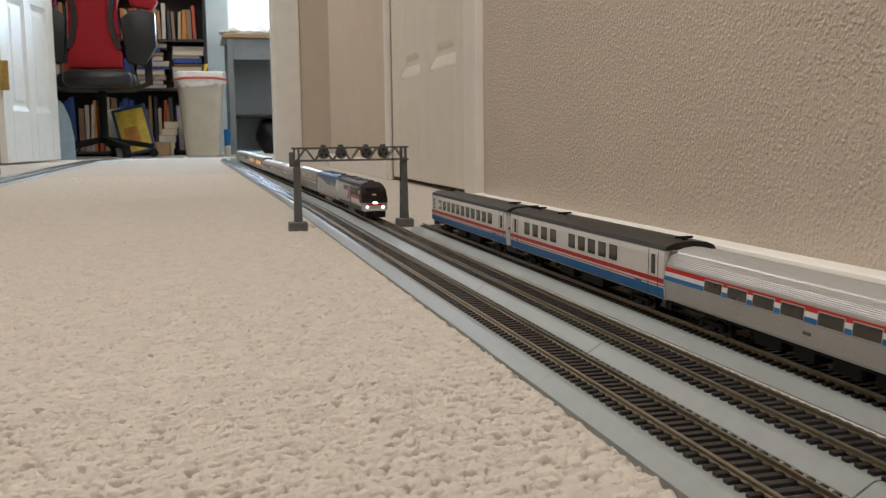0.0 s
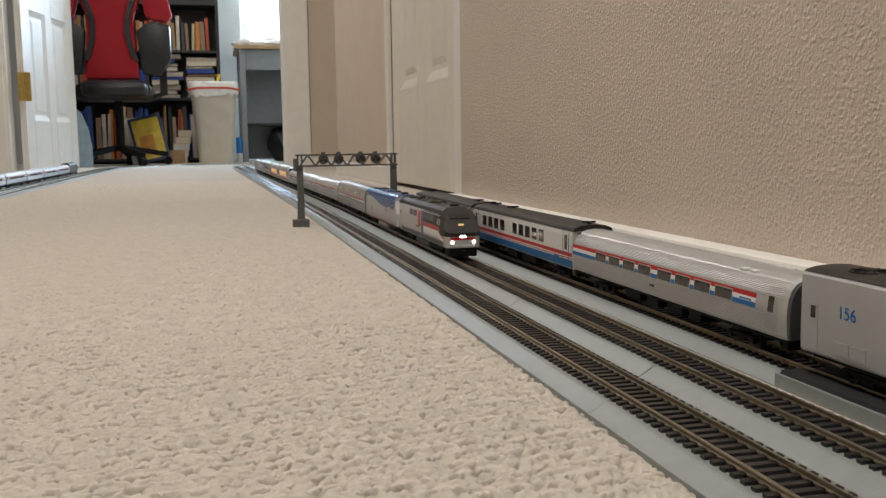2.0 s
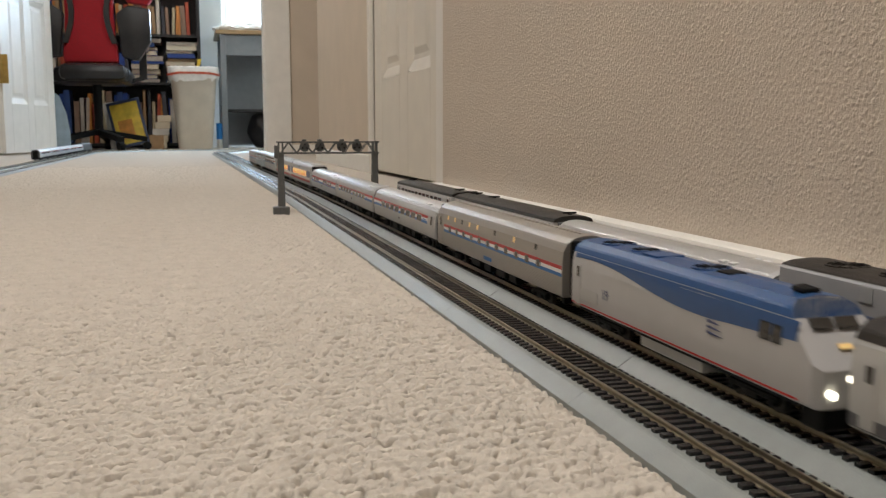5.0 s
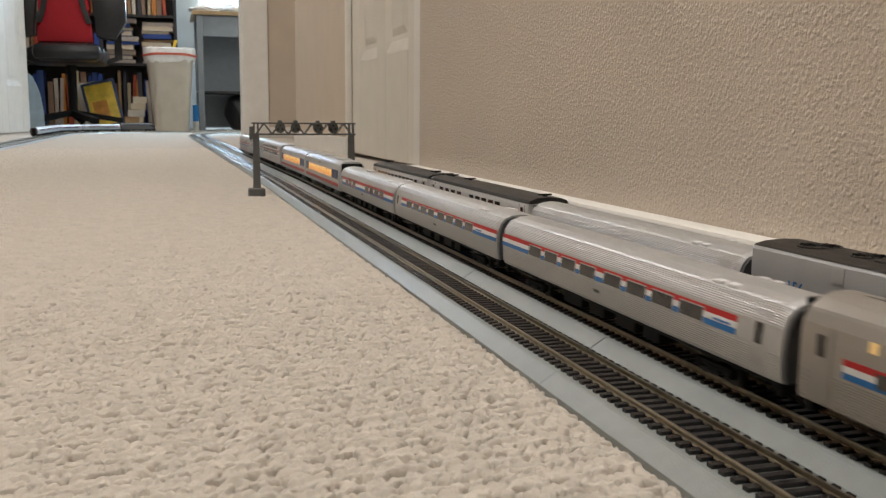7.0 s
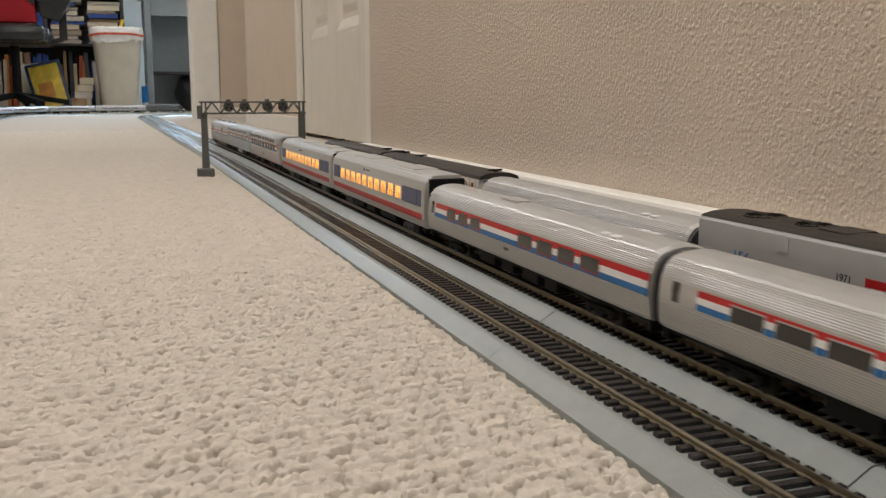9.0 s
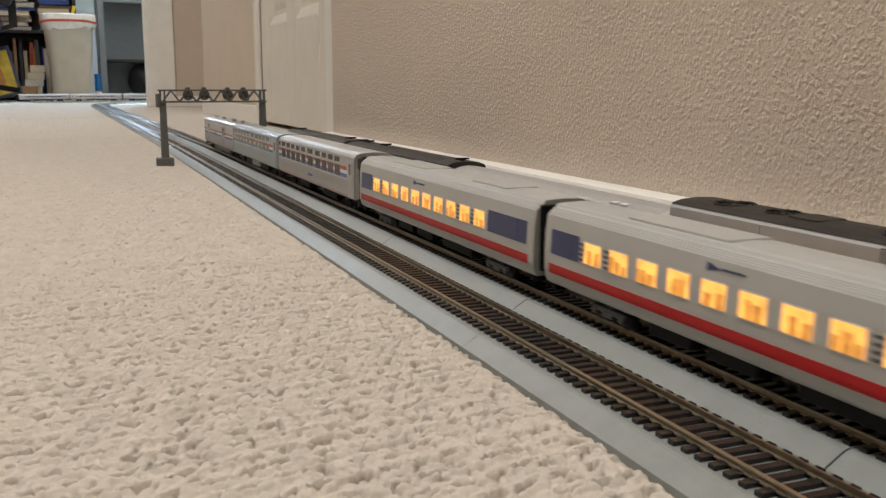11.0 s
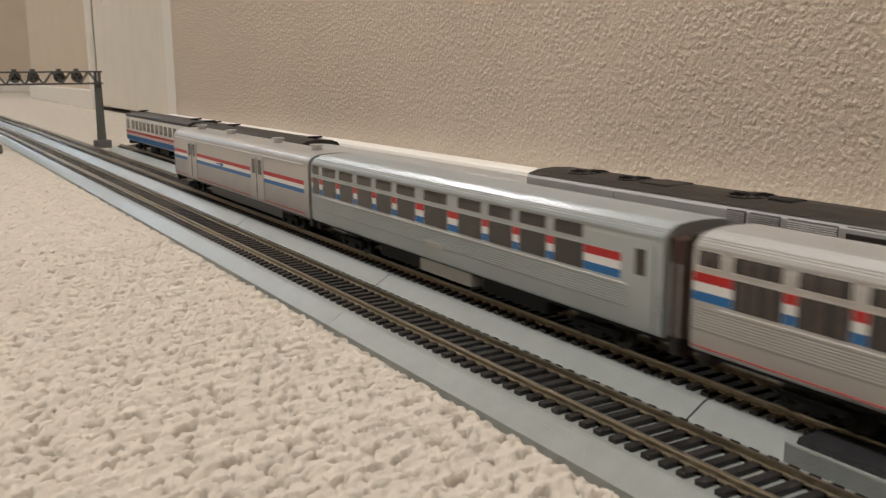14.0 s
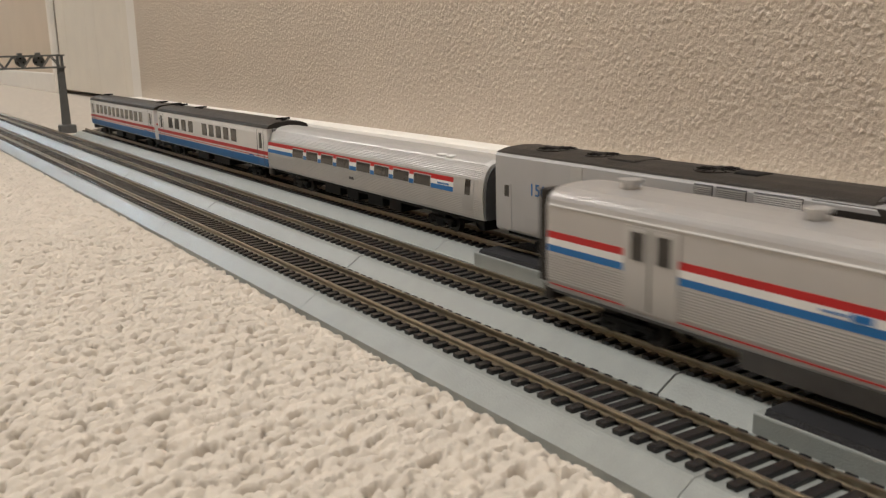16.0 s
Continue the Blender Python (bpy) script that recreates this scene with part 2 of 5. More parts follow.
def carpet_height(gx, gy, seed):
    """Height of dense looped pile: small round loops in rows, with sharp sunken stitches along each row."""
    rng = np.random.default_rng(seed)
    BX, K = 0.0035, 3.4

    def table(a, b):
        return rng.uniform(a, b, (256, 256))

    def ramp(q, a, b):
        k = np.clip((b - q) / (b - a), 0, 1)
        return k * k * (3 - 2 * k)

    px, py, deep = table(-0.22, 0.22), table(-0.05, 0.05), table(0.0040, 0.0090)
    wx, wy, bend = table(0.28, 0.46), table(0.13, 0.20), table(0.1, 0.9)

    def stitches(u, v):
        pit = np.zeros(u.shape)
        iu, iv = np.floor(u).astype(int), np.floor(v).astype(int)
        for di in (-1, 0, 1):
            for dj in (-1, 0, 1):
                ci, cj = iu + di, iv + dj
                a, b = ci % 256, cj % 256
                du = u - ci - 0.5 - px[a, b] - 0.37 * (cj % 3)
                q = np.hypot(du / wx[a, b], (v - cj - 0.5 - py[a, b] - bend[a, b] * du * du) / wy[a, b])
                pit = np.maximum(pit, deep[a, b] * ramp(q, 0.45, 1.06))
        return pit

    wob = 0.12 * np.sin(gx * 31 + 1.3) + 0.10 * np.sin(gx * 77 + gy * 9) + 0.06 * np.sin(gx * 210 + gy * 90)
    u, v = gx / BX, K * ((gy - 0.22 * gx) / ROW + wob)
    # one entry for each loop: its middle, radii and height
    jx, jy, ra, rb, hh = table(-0.30, 0.30), table(-0.26, 0.26), table(0.58, 0.88), table(0.56, 0.78), table(-0.0005, 0.0004)
    u0, v0 = int(u.min()) - 3, int(v.min()) - 3
    ci, cj = np.meshgrid(np.arange(u0, int(u.max()) + 4), np.arange(v0, int(v.max()) + 4), indexing="ij")
    a, b = ci % 256, cj % 256
    mu, mv = ci + 0.5 + jx[a, b] + 0.5 * (cj % 2), cj + 0.5 + jy[a, b]
    mz = hh[a, b] - 0.40 * stitches(mu * BX / 0.0124, mv / K)
    ru, rv = ra[a, b], rb[a, b]
    top = np.full(gx.shape, -0.0075)
    iu, iv = np.floor(u).astype(int) - u0, np.floor(v).astype(int) - v0
    for di in (-1, 0, 1):
        for dj in (-1, 0, 1):
            k, m = iu + di, iv + dj
            q = 1 - ((u - mu[k, m]) / ru[k, m]) ** 2 - ((v - mv[k, m]) / rv[k, m]) ** 2
            top = np.maximum(top, np.where(q > 0, 0.0021 * np.sqrt(np.clip(q, 0, 1)) + mz[k, m] - 0.0010, -0.0075))
    edge = np.clip((gx + 0.0300) / 0.0045, 0, 1)
    return top - (0.80 - 0.6 * edge) * stitches(gx / 0.0124, v / K) - 0.0008 * np.cos(2 * math.pi * v / K) - 0.0022 * edge ** 2


def height_sheet(name, x0, x1, y0, y1, step, mat, seed):
    xs, ys = np.linspace(x0, x1, int((x1 - x0) / step) + 1), np.linspace(y0, y1, int((y1 - y0) / step) + 1)
    gx, gy = np.meshgrid(xs, ys)
    rng = np.random.default_rng(seed + 5)
    gz = carpet_height(gx, gy, seed) + rng.normal(0, 0.00010, gx.shape)
    n, m = gx.shape
    co = np.stack([gx, gy, gz], -1).reshape(-1, 3)
    i = (np.arange(n - 1)[:, None] * m + np.arange(m - 1)[None]).ravel()
    quads = np.stack([i, i + 1, i + m + 1, i + m], -1)
    me = bpy.data.meshes.new(name)
    me.vertices.add(len(co))
    me.vertices.foreach_set("co", co.ravel())
    me.loops.add(quads.size)
    me.loops.foreach_set("vertex_index", quads.ravel())
    me.polygons.add(len(quads))
    me.polygons.foreach_set("loop_start", np.arange(len(quads)) * 4)
    me.update(calc_edges=True)
    me.polygons.foreach_set("use_smooth", [True] * len(quads))
    return tagged(part(name, me, mat), "cream looped wool carpet pile with sunken tufts", "carpet", "", "stuff")


floor = solid("floor", CARPET, -2.6, 2.6, -2.6, BACK_Y, -0.06, -0.0135, label="cream looped carpet covering hall and office", category="floor")
height_sheet("carpet_pile", -0.40, -0.0255, 0.16, 0.66, 0.0007, CARPET, 3)
height_sheet("carpet_pile", -0.52, -0.0255, 0.66, 1.40, 0.0011, CARPET, 3)
height_sheet("carpet_pile", -0.75, -0.0255, 1.40, 2.30, 0.0017, CARPET, 3)
height_sheet("carpet_pile", -1.0, -0.0255, 2.30, 3.60, 0.0030, CARPET, 3)


def carpet_rest():
    """Plain carpet where the pile is too far off to be told apart, level with the pile."""
    for a in ((-2.6, -1.0, -2.6, BACK_Y), (-1.0, 2.6, 3.60, BACK_Y), (0.0, 2.6, -2.6, 3.60), (-1.0, -0.40, -2.6, 0.66), (-0.40, 0.0, -2.6, 0.16), (-1.0, -0.52, 0.66, 1.40), (-1.0, -0.75, 1.40, 2.30)):
        tagged(part("carpet_field", boxed(a[0], a[1], a[2], a[3], -0.0105, 0.0009), CARPET_FAR), "cream looped carpet", "carpet", "", "structure")


carpet_rest()


def panel_door(name, width, height, thick, mat, label):
    """A moulded door: slab with two columns of recessed panels; local x along the door, y outwards, z up."""
    door = thing(name, label, "door", "", "structure")
    stile, mid = 0.115, 0.10
    pw = (width - 2 * stile - mid) / 2
    zs = [(0.27, 0.86), (1.00, height - 0.15)]
    part("door_core", boxed(0, width, 0.010, thick - 0.010, 0, height), mat, door)
    for side in (0, 1):
        y0, y1 = (0, 0.0101) if side == 0 else (thick - 0.0101, thick)
        for a, b in ((0, stile), (stile + pw, stile + pw + mid), (width - stile, width)):
            part("door_stile", boxed(a, b, y0, y1, 0, height, bevel=0.003), mat, door)
        for a, b in ((0, zs[0][0]), (zs[0][1], zs[1][0]), (zs[1][1], height)):
            for c in (stile, stile + pw + mid):
                part("door_rail", boxed(c, c + pw, y0, y1, a, b, bevel=0.003), mat, door)
        for a, b in zs:
            for c in (stile, stile + pw + mid):
                yo, yi = (0.0097, 0.0010) if side == 0 else (thick - 0.0097, thick - 0.0010)
                bm = bmesh.new()
                rings = []
                for e, yy in ((0.0005, yi), (0.028, yo), (0.040, yo), (0.058, (yo + yi) / 2)):
                    rings.append([bm.verts.new((x, yy, z)) for x, z in ((c + e, a + e), (c + pw - e, a + e), (c + pw - e, b - e), (c + e, b - e))])
                for r1, r2 in zip(rings, rings[1:]):
                    for k in range(4):
                        bm.faces.new((r1[k], r1[(k + 1) % 4], r2[(k + 1) % 4], r2[k]))
                bm.faces.new(rings[-1])
                part("door_panel", bm, mat, door)
    return door


def structure():
    solid("wall_right", WALL, WALL_X, WALL_X + 0.18, -2.6, WALL_END, -0.06, 2.4, label="beige sprayed-texture plaster wall", category="wall")
    solid("baseboard", TRIM, WALL_X - 0.020, WALL_X, -2.6, WALL_END, 0.0, 0.056, label="white painted baseboard along the wall", category="baseboard", bevel=0.003)
    solid("baseboard", TRIM, WALL_X - 0.020, WALL_X + 0.18, WALL_END, WALL_END + 0.013, 0.0, 0.056, label="white painted baseboard round the corner", category="baseboard", bevel=0.003)
    # recessed closet wall
    solid("wall_closet", WALL_FAR, DOOR_X + 0.012, DOOR_X + 0.15, WALL_END, 2.02, -0.06, 2.4, label="beige painted wall beside the closet", category="wall")
    solid("wall_closet", WALL_FAR, DOOR_X + 0.012, DOOR_X + 0.15, 2.86, 4.13, -0.06, 2.4, label="beige painted hall wall", category="wall")
    solid("wall_closet", WALL_FAR, DOOR_X + 0.012, DOOR_X + 0.15, 2.02, 2.86, 2.06, 2.4, label="beige painted wall above the closet door", category="wall")
    solid("wall_closet", WALL_FAR, DOOR_X + 0.6, DOOR_X + 0.7, 1.3, 3.5, -0.06, 2.4, label="plain closet back wall", category="wall")
    d = panel_door("door_1", 0.80, 2.03, 0.035, DOOR, "white moulded panel closet door, closed")
    d.matrix_world = Matrix.Translation((DOOR_X + 0.012, 2.84, 0.012)) @ Matrix.Rotation(radians(-90), 4, "Z")
    for y0, y1 in ((2.845, 2.864), (1.95, 2.035)):
        solid("trim", TRIM, DOOR_X - 0.006, DOOR_X + 0.013, y0, y1, 0.0, 2.1, label="white painted door casing", category="trim", bevel=0.004)
    solid("trim", TRIM, DOOR_X - 0.006, DOOR_X + 0.013, 2.035, 2.845, 2.045, 2.1, label="white painted head casing", category="trim", bevel=0.004)
    # the hall wall ends and the hall widens before the office
    solid("wall_recess", WALL_FAR, 0.95, 1.05, 4.13, JAMB_Y, -0.06, 2.4, label="beige painted wall of the recess", category="wall")
    solid("wall_recess", WALL_FAR, DOOR_X + 0.15, 0.95, 4.05, 4.13, -0.06, 2.4, label="beige painted return wall", category="wall")
    solid("baseboard", TRIM, DOOR_X - 0.001, DOOR_X + 0.0115, 2.868, 4.13, 0.0, 0.056, label="white painted baseboard", category="baseboard", bevel=0.003)
    solid("baseboard", TRIM, 0.362, 0.948, JAMB_Y - 0.013, JAMB_Y - 0.0005, 0.0, 0.056, label="white painted baseboard", category="baseboard", bevel=0.003)
    # office doorway
    solid("wall_office_front", WALL_FAR, 0.235, 2.6, JAMB_Y, JAMB_Y + 0.12, -0.06, 2.4, label="hall end wall beside the doorway", category="wall")
    solid("wall_office_front", WALL_FAR, -2.6, -1.235, JAMB_Y, JAMB_Y + 0.12, -0.06, 2.4, label="hall end wall beside the doorway", category="wall")
    solid("wall_office_front", WALL_FAR, -1.235, 0.235, JAMB_Y, JAMB_Y + 0.12, 2.07, 2.4, label="wall above the doorway", category="wall")
    for x0, x1 in ((0.215, 0.235), (-1.235, -1.20)):
        solid("trim", TRIM, x0, x1, JAMB_Y - 0.002, JAMB_Y + 0.122, 0.0, 2.05, label="white painted door jamb", category="trim", bevel=0.002)
    for x0, x1 in ((0.222, 0.36), (-1.36, -1.215)):
        solid("trim", TRIM, x0, x1, JAMB_Y - 0.017, JAMB_Y - 0.003, 0.0, 2.12, label="white painted doorway casing", category="trim", bevel=0.004)
    od = panel_door("door_2", 0.80, 2.03, 0.035, TRIM, "white moulded panel office door standing open")
    od.matrix_world = Matrix.Translation((-1.135, JAMB_Y + 0.11, 0.012)) @ Matrix.Rotation(radians(79), 4, "Z")
    for z in (0.43, 1.75):
        h = thing("door_hinge", "brass butt hinge on the white door jamb", "hinge", "door hinges")
        part("hinge_leaf", boxed(-1.165, -1.10, JAMB_Y + 0.085, JAMB_Y + 0.088, z - 0.05, z + 0.10, bevel=0.001), BRASS, h)
        part("hinge_knuckle", rod(bmesh.new(), (-1.134, JAMB_Y + 0.082, z - 0.05), (-1.134, JAMB_Y + 0.082, z + 0.10), 0.007, 12), BRASS, h)
    # closing walls
    solid("wall_left", WALL_FAR, -2.7, -2.6, -2.6, BACK_Y, -0.06, 2.4, label="plain hall wall", category="wall")
    solid("wall_back", WALL_FAR, -2.7, 2.7, -2.7, -2.6, -0.06, 2.4, label="plain hall wall", category="wall")
    solid("wall_east", OFFICE, 2.6, 2.7, JAMB_Y, BACK_Y + 0.1, -0.06, 2.4, label="plain office wall", category="wall")
    # back wall of the office with a window opening x 0.10..1.35, z 0.98..2.05
    for a in ((-2.7, 0.10, -0.06, 2.4), (1.35, 2.7, -0.06, 2.4), (0.10, 1.35, -0.06, 0.98), (0.10, 1.35, 2.05, 2.4)):
        solid("wall_office", OFFICE, a[0], a[1], BACK_Y, BACK_Y + 0.12, a[2], a[3], label="pale grey office wall", category="wall")
    w = thing("window_1", "white framed office window with daylight", "window", "", "structure")
    for a in ((0.10, 0.15, 0.98, 2.05), (1.30, 1.35, 0.98, 2.05), (0.15, 1.30, 0.98, 1.03), (0.15, 1.30, 2.0, 2.05), (0.70, 0.74, 1.03, 2.0)):
        part("window_frame", boxed(a[0], a[1], BACK_Y + 0.03, BACK_Y + 0.08, a[2], a[3], bevel=0.004), TRIM, w)
    part("window_sill", boxed(0.06, 1.39, BACK_Y - 0.03, BACK_Y + 0.03, 0.955, 0.98, bevel=0.004), TRIM, w)
    bd = material("bright_sky_backdrop", (0.80, 0.90, 1.0), 1.0, 0, 0.12, 2.5, emit=2.6)
    solid("backdrop", bd, -1.5, 3.0, BACK_Y + 1.6, BACK_Y + 1.62, -0.5, 4.0, kind="structure", label="bright daylight outside the window", category="backdrop")
    solid("ceiling", CEIL, -2.7, 2.7, -2.7, BACK_Y + 0.12, 2.4, 2.5, label="plain white ceiling", category="ceiling")
    for x, y in ((-0.40, 0.35), (-0.45, 3.6)):
        f = thing("ceiling_light", "square flush ceiling light in the hall", "ceiling light", "hall ceiling lights")
        part("lamp_frame", boxed(x - 0.18, x + 0.18, y - 0.18, y + 0.18, 2.375, 2.399, bevel=0.004), TRIM, f)


# ---- track lines ----
TIE_PITCH = 0.0070


def straight_then_right(x, ys, ye, radius, run):
    """Plan line from (x, ys) up to ye with a slight lean to the left past the gantry, a right-hand quarter turn, then run metres to the right."""
    bend, lean = 1.75, 0.013
    line = [(x, ys, 0.0), (x, bend, 0.0)]
    for i in range(1, 41):
        y = bend + (ye - bend) * i / 40
        line.append((x - lean * (y - bend), y, lean))
    x -= lean * (ye - bend)
    for i in range(1, 25):
        a = radians(90) * i / 24
        line.append((x + radius * (1 - math.cos(a)), ye + radius * math.sin(a), -a))
    for i in range(1, 9):
        line.append((x + radius + run * i / 8, ye + radius, -radians(90)))
    return line


def left_line(off):
    """The left-hand track: straight into the office, then a right-hand bend in front of the shelves."""
    x, y, r = -0.80 + off, 5.75, 0.80 - off
    line = [(x, -2.4 + (y + 2.4) * i / 40, 0.0) for i in range(41)]
    for i in range(1, 33):
        a = radians(90) * i / 32
        line.append((x + r * (1 - math.cos(a)), y + r * math.sin(a), -a))
    for i in range(1, 9):
        line.append((x + r + 2.2 * i / 8, y + r, -radians(90)))
    return line


class Line:
    """Arc-length lookup along a plan line."""

    def __init__(self, pts):
        self.p = np.array([(a, b) for a, b, _ in pts])
        self.s = np.concatenate([[0], np.cumsum(np.linalg.norm(np.diff(self.p, axis=0), axis=1))])

    def at(self, s):
        return np.array([np.interp(s, self.s, self.p[:, 0]), np.interp(s, self.s, self.p[:, 1])])

    def riding(self, s, half):
        """A car with its ends at s - half and s + half (points a bogie apart ride the line)."""
        a, b = self.at(s - half), self.at(s + half)
        d = b - a
        return (a + b) / 2, math.degrees(math.atan2(-d[0], d[1]))


LINE1 = straight_then_right(0.0, -1.6, 5.50, 0.60, 1.4)
LINE2 = straight_then_right(S2, -1.6, 5.50, 0.60 - S2, 1.4)
LINE3 = [(S3, -1.6 + i * 0.15, 0.0) for i in range(21)]
LINE3 = [p for p in LINE3 if p[1] < 1.41] + [(S3, 1.415, 0.0)]
LEFT1, LEFT2 = left_line(0.0), left_line(S2)

BED = [(-0.0266, -0.0060), (-0.0262, 0.0018), (-0.0182, 0.0068), (-0.0168, 0.0072), (0.0168, 0.0072), (0.0182, 0.0068), (0.0262, 0.0018), (0.0266, -0.0060)]


def rail_outline(c):
    return [(c - 0.0013, 0.0082), (c - 0.0012, 0.0087), (c - 0.0003, 0.0090), (c - 0.0003, 0.0101), (c - 0.0006, 0.0104), (c - 0.0005, 0.0110),
            (c + 0.0005, 0.0110), (c + 0.0006, 0.0104), (c + 0.0003, 0.0101), (c + 0.0003, 0.0090), (c + 0.0012, 0.0087), (c + 0.0013, 0.0082)]


def resample(pts, s0, s1, step):
    ln = Line(pts)
    hd = np.unwrap([p[2] for p in pts])
    n = max(1, int(round((s1 - s0) / step)))
    out = []
    for i in range(n + 1):
        s = s0 + (s1 - s0) * i / n
        x, y = ln.at(s)
        out.append((float(x), float(y), float(np.interp(s, ln.s, hd))))
    return out


def track(name, pts, label, detail_from, joint, near_until, gap=0.00012):
    """One line of sectional track: bed sections, two rails, single ties near, joined ties beyond."""
    t = thing(name, label, "model track", "", "structure")
    total = Line(pts).s[-1]
    s = detail_from - math.ceil(detail_from / 0.2286) * 0.2286 + joint
    while s < total:
        a, b = max(s, 0), min(s + 0.2286, total)
        if b - a > 0.01:
            straight = all(abs(h) < 1e-6 for *_, h in resample(pts, a, b, 0.2))
            part("roadbed_section", sweep(BED, resample(pts, a + gap, b - gap, 0.3 if straight else 0.03)), ROADBED, t)
        s += 0.2286
    for c in (-0.0088, 0.0088):
        part("rail", sweep(rail_outline(c), pts), RAIL, t)
    tie = bpy.data.meshes.new("tie")
    bm = boxed(-0.0150, 0.0150, -0.0018, 0.0018, 0.0068, 0.0088, bevel=0.0003)
    bmesh.ops.recalc_face_normals(bm, faces=bm.faces)
    bm.to_mesh(tie)
    bm.free()
    tie.materials.append(TIE)
    ln, hd = Line(pts), np.unwrap([p[2] for p in pts])
    s, k = detail_from, 0
    verts, faces = [], []
    while s < total - 0.004:
        x, y = ln.at(s)
        h = float(np.interp(s, ln.s, hd))
        if k < 290 and s < near_until:
            ob = new("tie", tie)
            ob.parent = t
            ob.matrix_local = pose(x, y, 0, 0, 0, math.degrees(h))
            k += 1
        else:
            n = len(verts)
            cx, sx = math.cos(h), math.sin(h)
            for z in (0.0068, 0.0088):
                for dx, dy in ((-0.015, -0.0018), (0.015, -0.0018), (0.015, 0.0018), (-0.015, 0.0018)):
                    verts.append((x + dx * cx - dy * sx, y + dx * sx + dy * cx, z))
            faces += [tuple(n + i for i in q) for q in ((4, 5, 6, 7), (0, 1, 5, 4), (1, 2, 6, 5), (2, 3, 7, 6), (3, 0, 4, 7))]
        s += TIE_PITCH
    if verts:
        me = bpy.data.meshes.new("far_ties")
        me.from_pydata(verts, [], faces)
        tagged(part("far_ties", me, TIE, t), kind="stuff")
    return t


def tracks():
    lab = "grey plastic roadbed track with black ties and nickel rails"
    track("track_1", LINE1, lab + ", nearest the carpet", 1.66, 0.108, 99)
    track("track_2", LINE2, lab + ", carrying the passing train", 1.66, 0.165, 99, 0.0004)
    track("track_3", LINE3, lab + ", siding along the wall", 1.66, 0.17, 99)
    track("track_4", LEFT1, lab + ", across the hall", 0.0, 0.1, 0.0)
    track("track_5", LEFT2, lab + ", inner line across the hall", 0.0, 0.1, 0.0)


def rerailer(x, y0, y1, label):
    """A ramped black road piece on a raised grey shoulder beside a track."""
    r = thing("rerailer_ramp", label, "track part", "rerailer ramps")
    part("shoulder", boxed(x - 0.0262, x - 0.0172, y0, y1, 0.001, 0.0088, bevel=0.0008), ROADBED, r)
    out = [(x - 0.0256, 0.0088), (x - 0.0246, 0.0106), (x - 0.0120, 0.0108), (x - 0.0115, 0.0088)]
    part("ramp_top", extrude(out, y0 + 0.004, y1 - 0.004), ASPHALT, r)
    out = [(x - 0.0062, 0.0088), (x - 0.0058, 0.0105), (x + 0.0058, 0.0105), (x + 0.0062, 0.0088)]
    part("ramp_middle", extrude(out, y0 + 0.006, y1 - 0.006), ASPHALT, r)


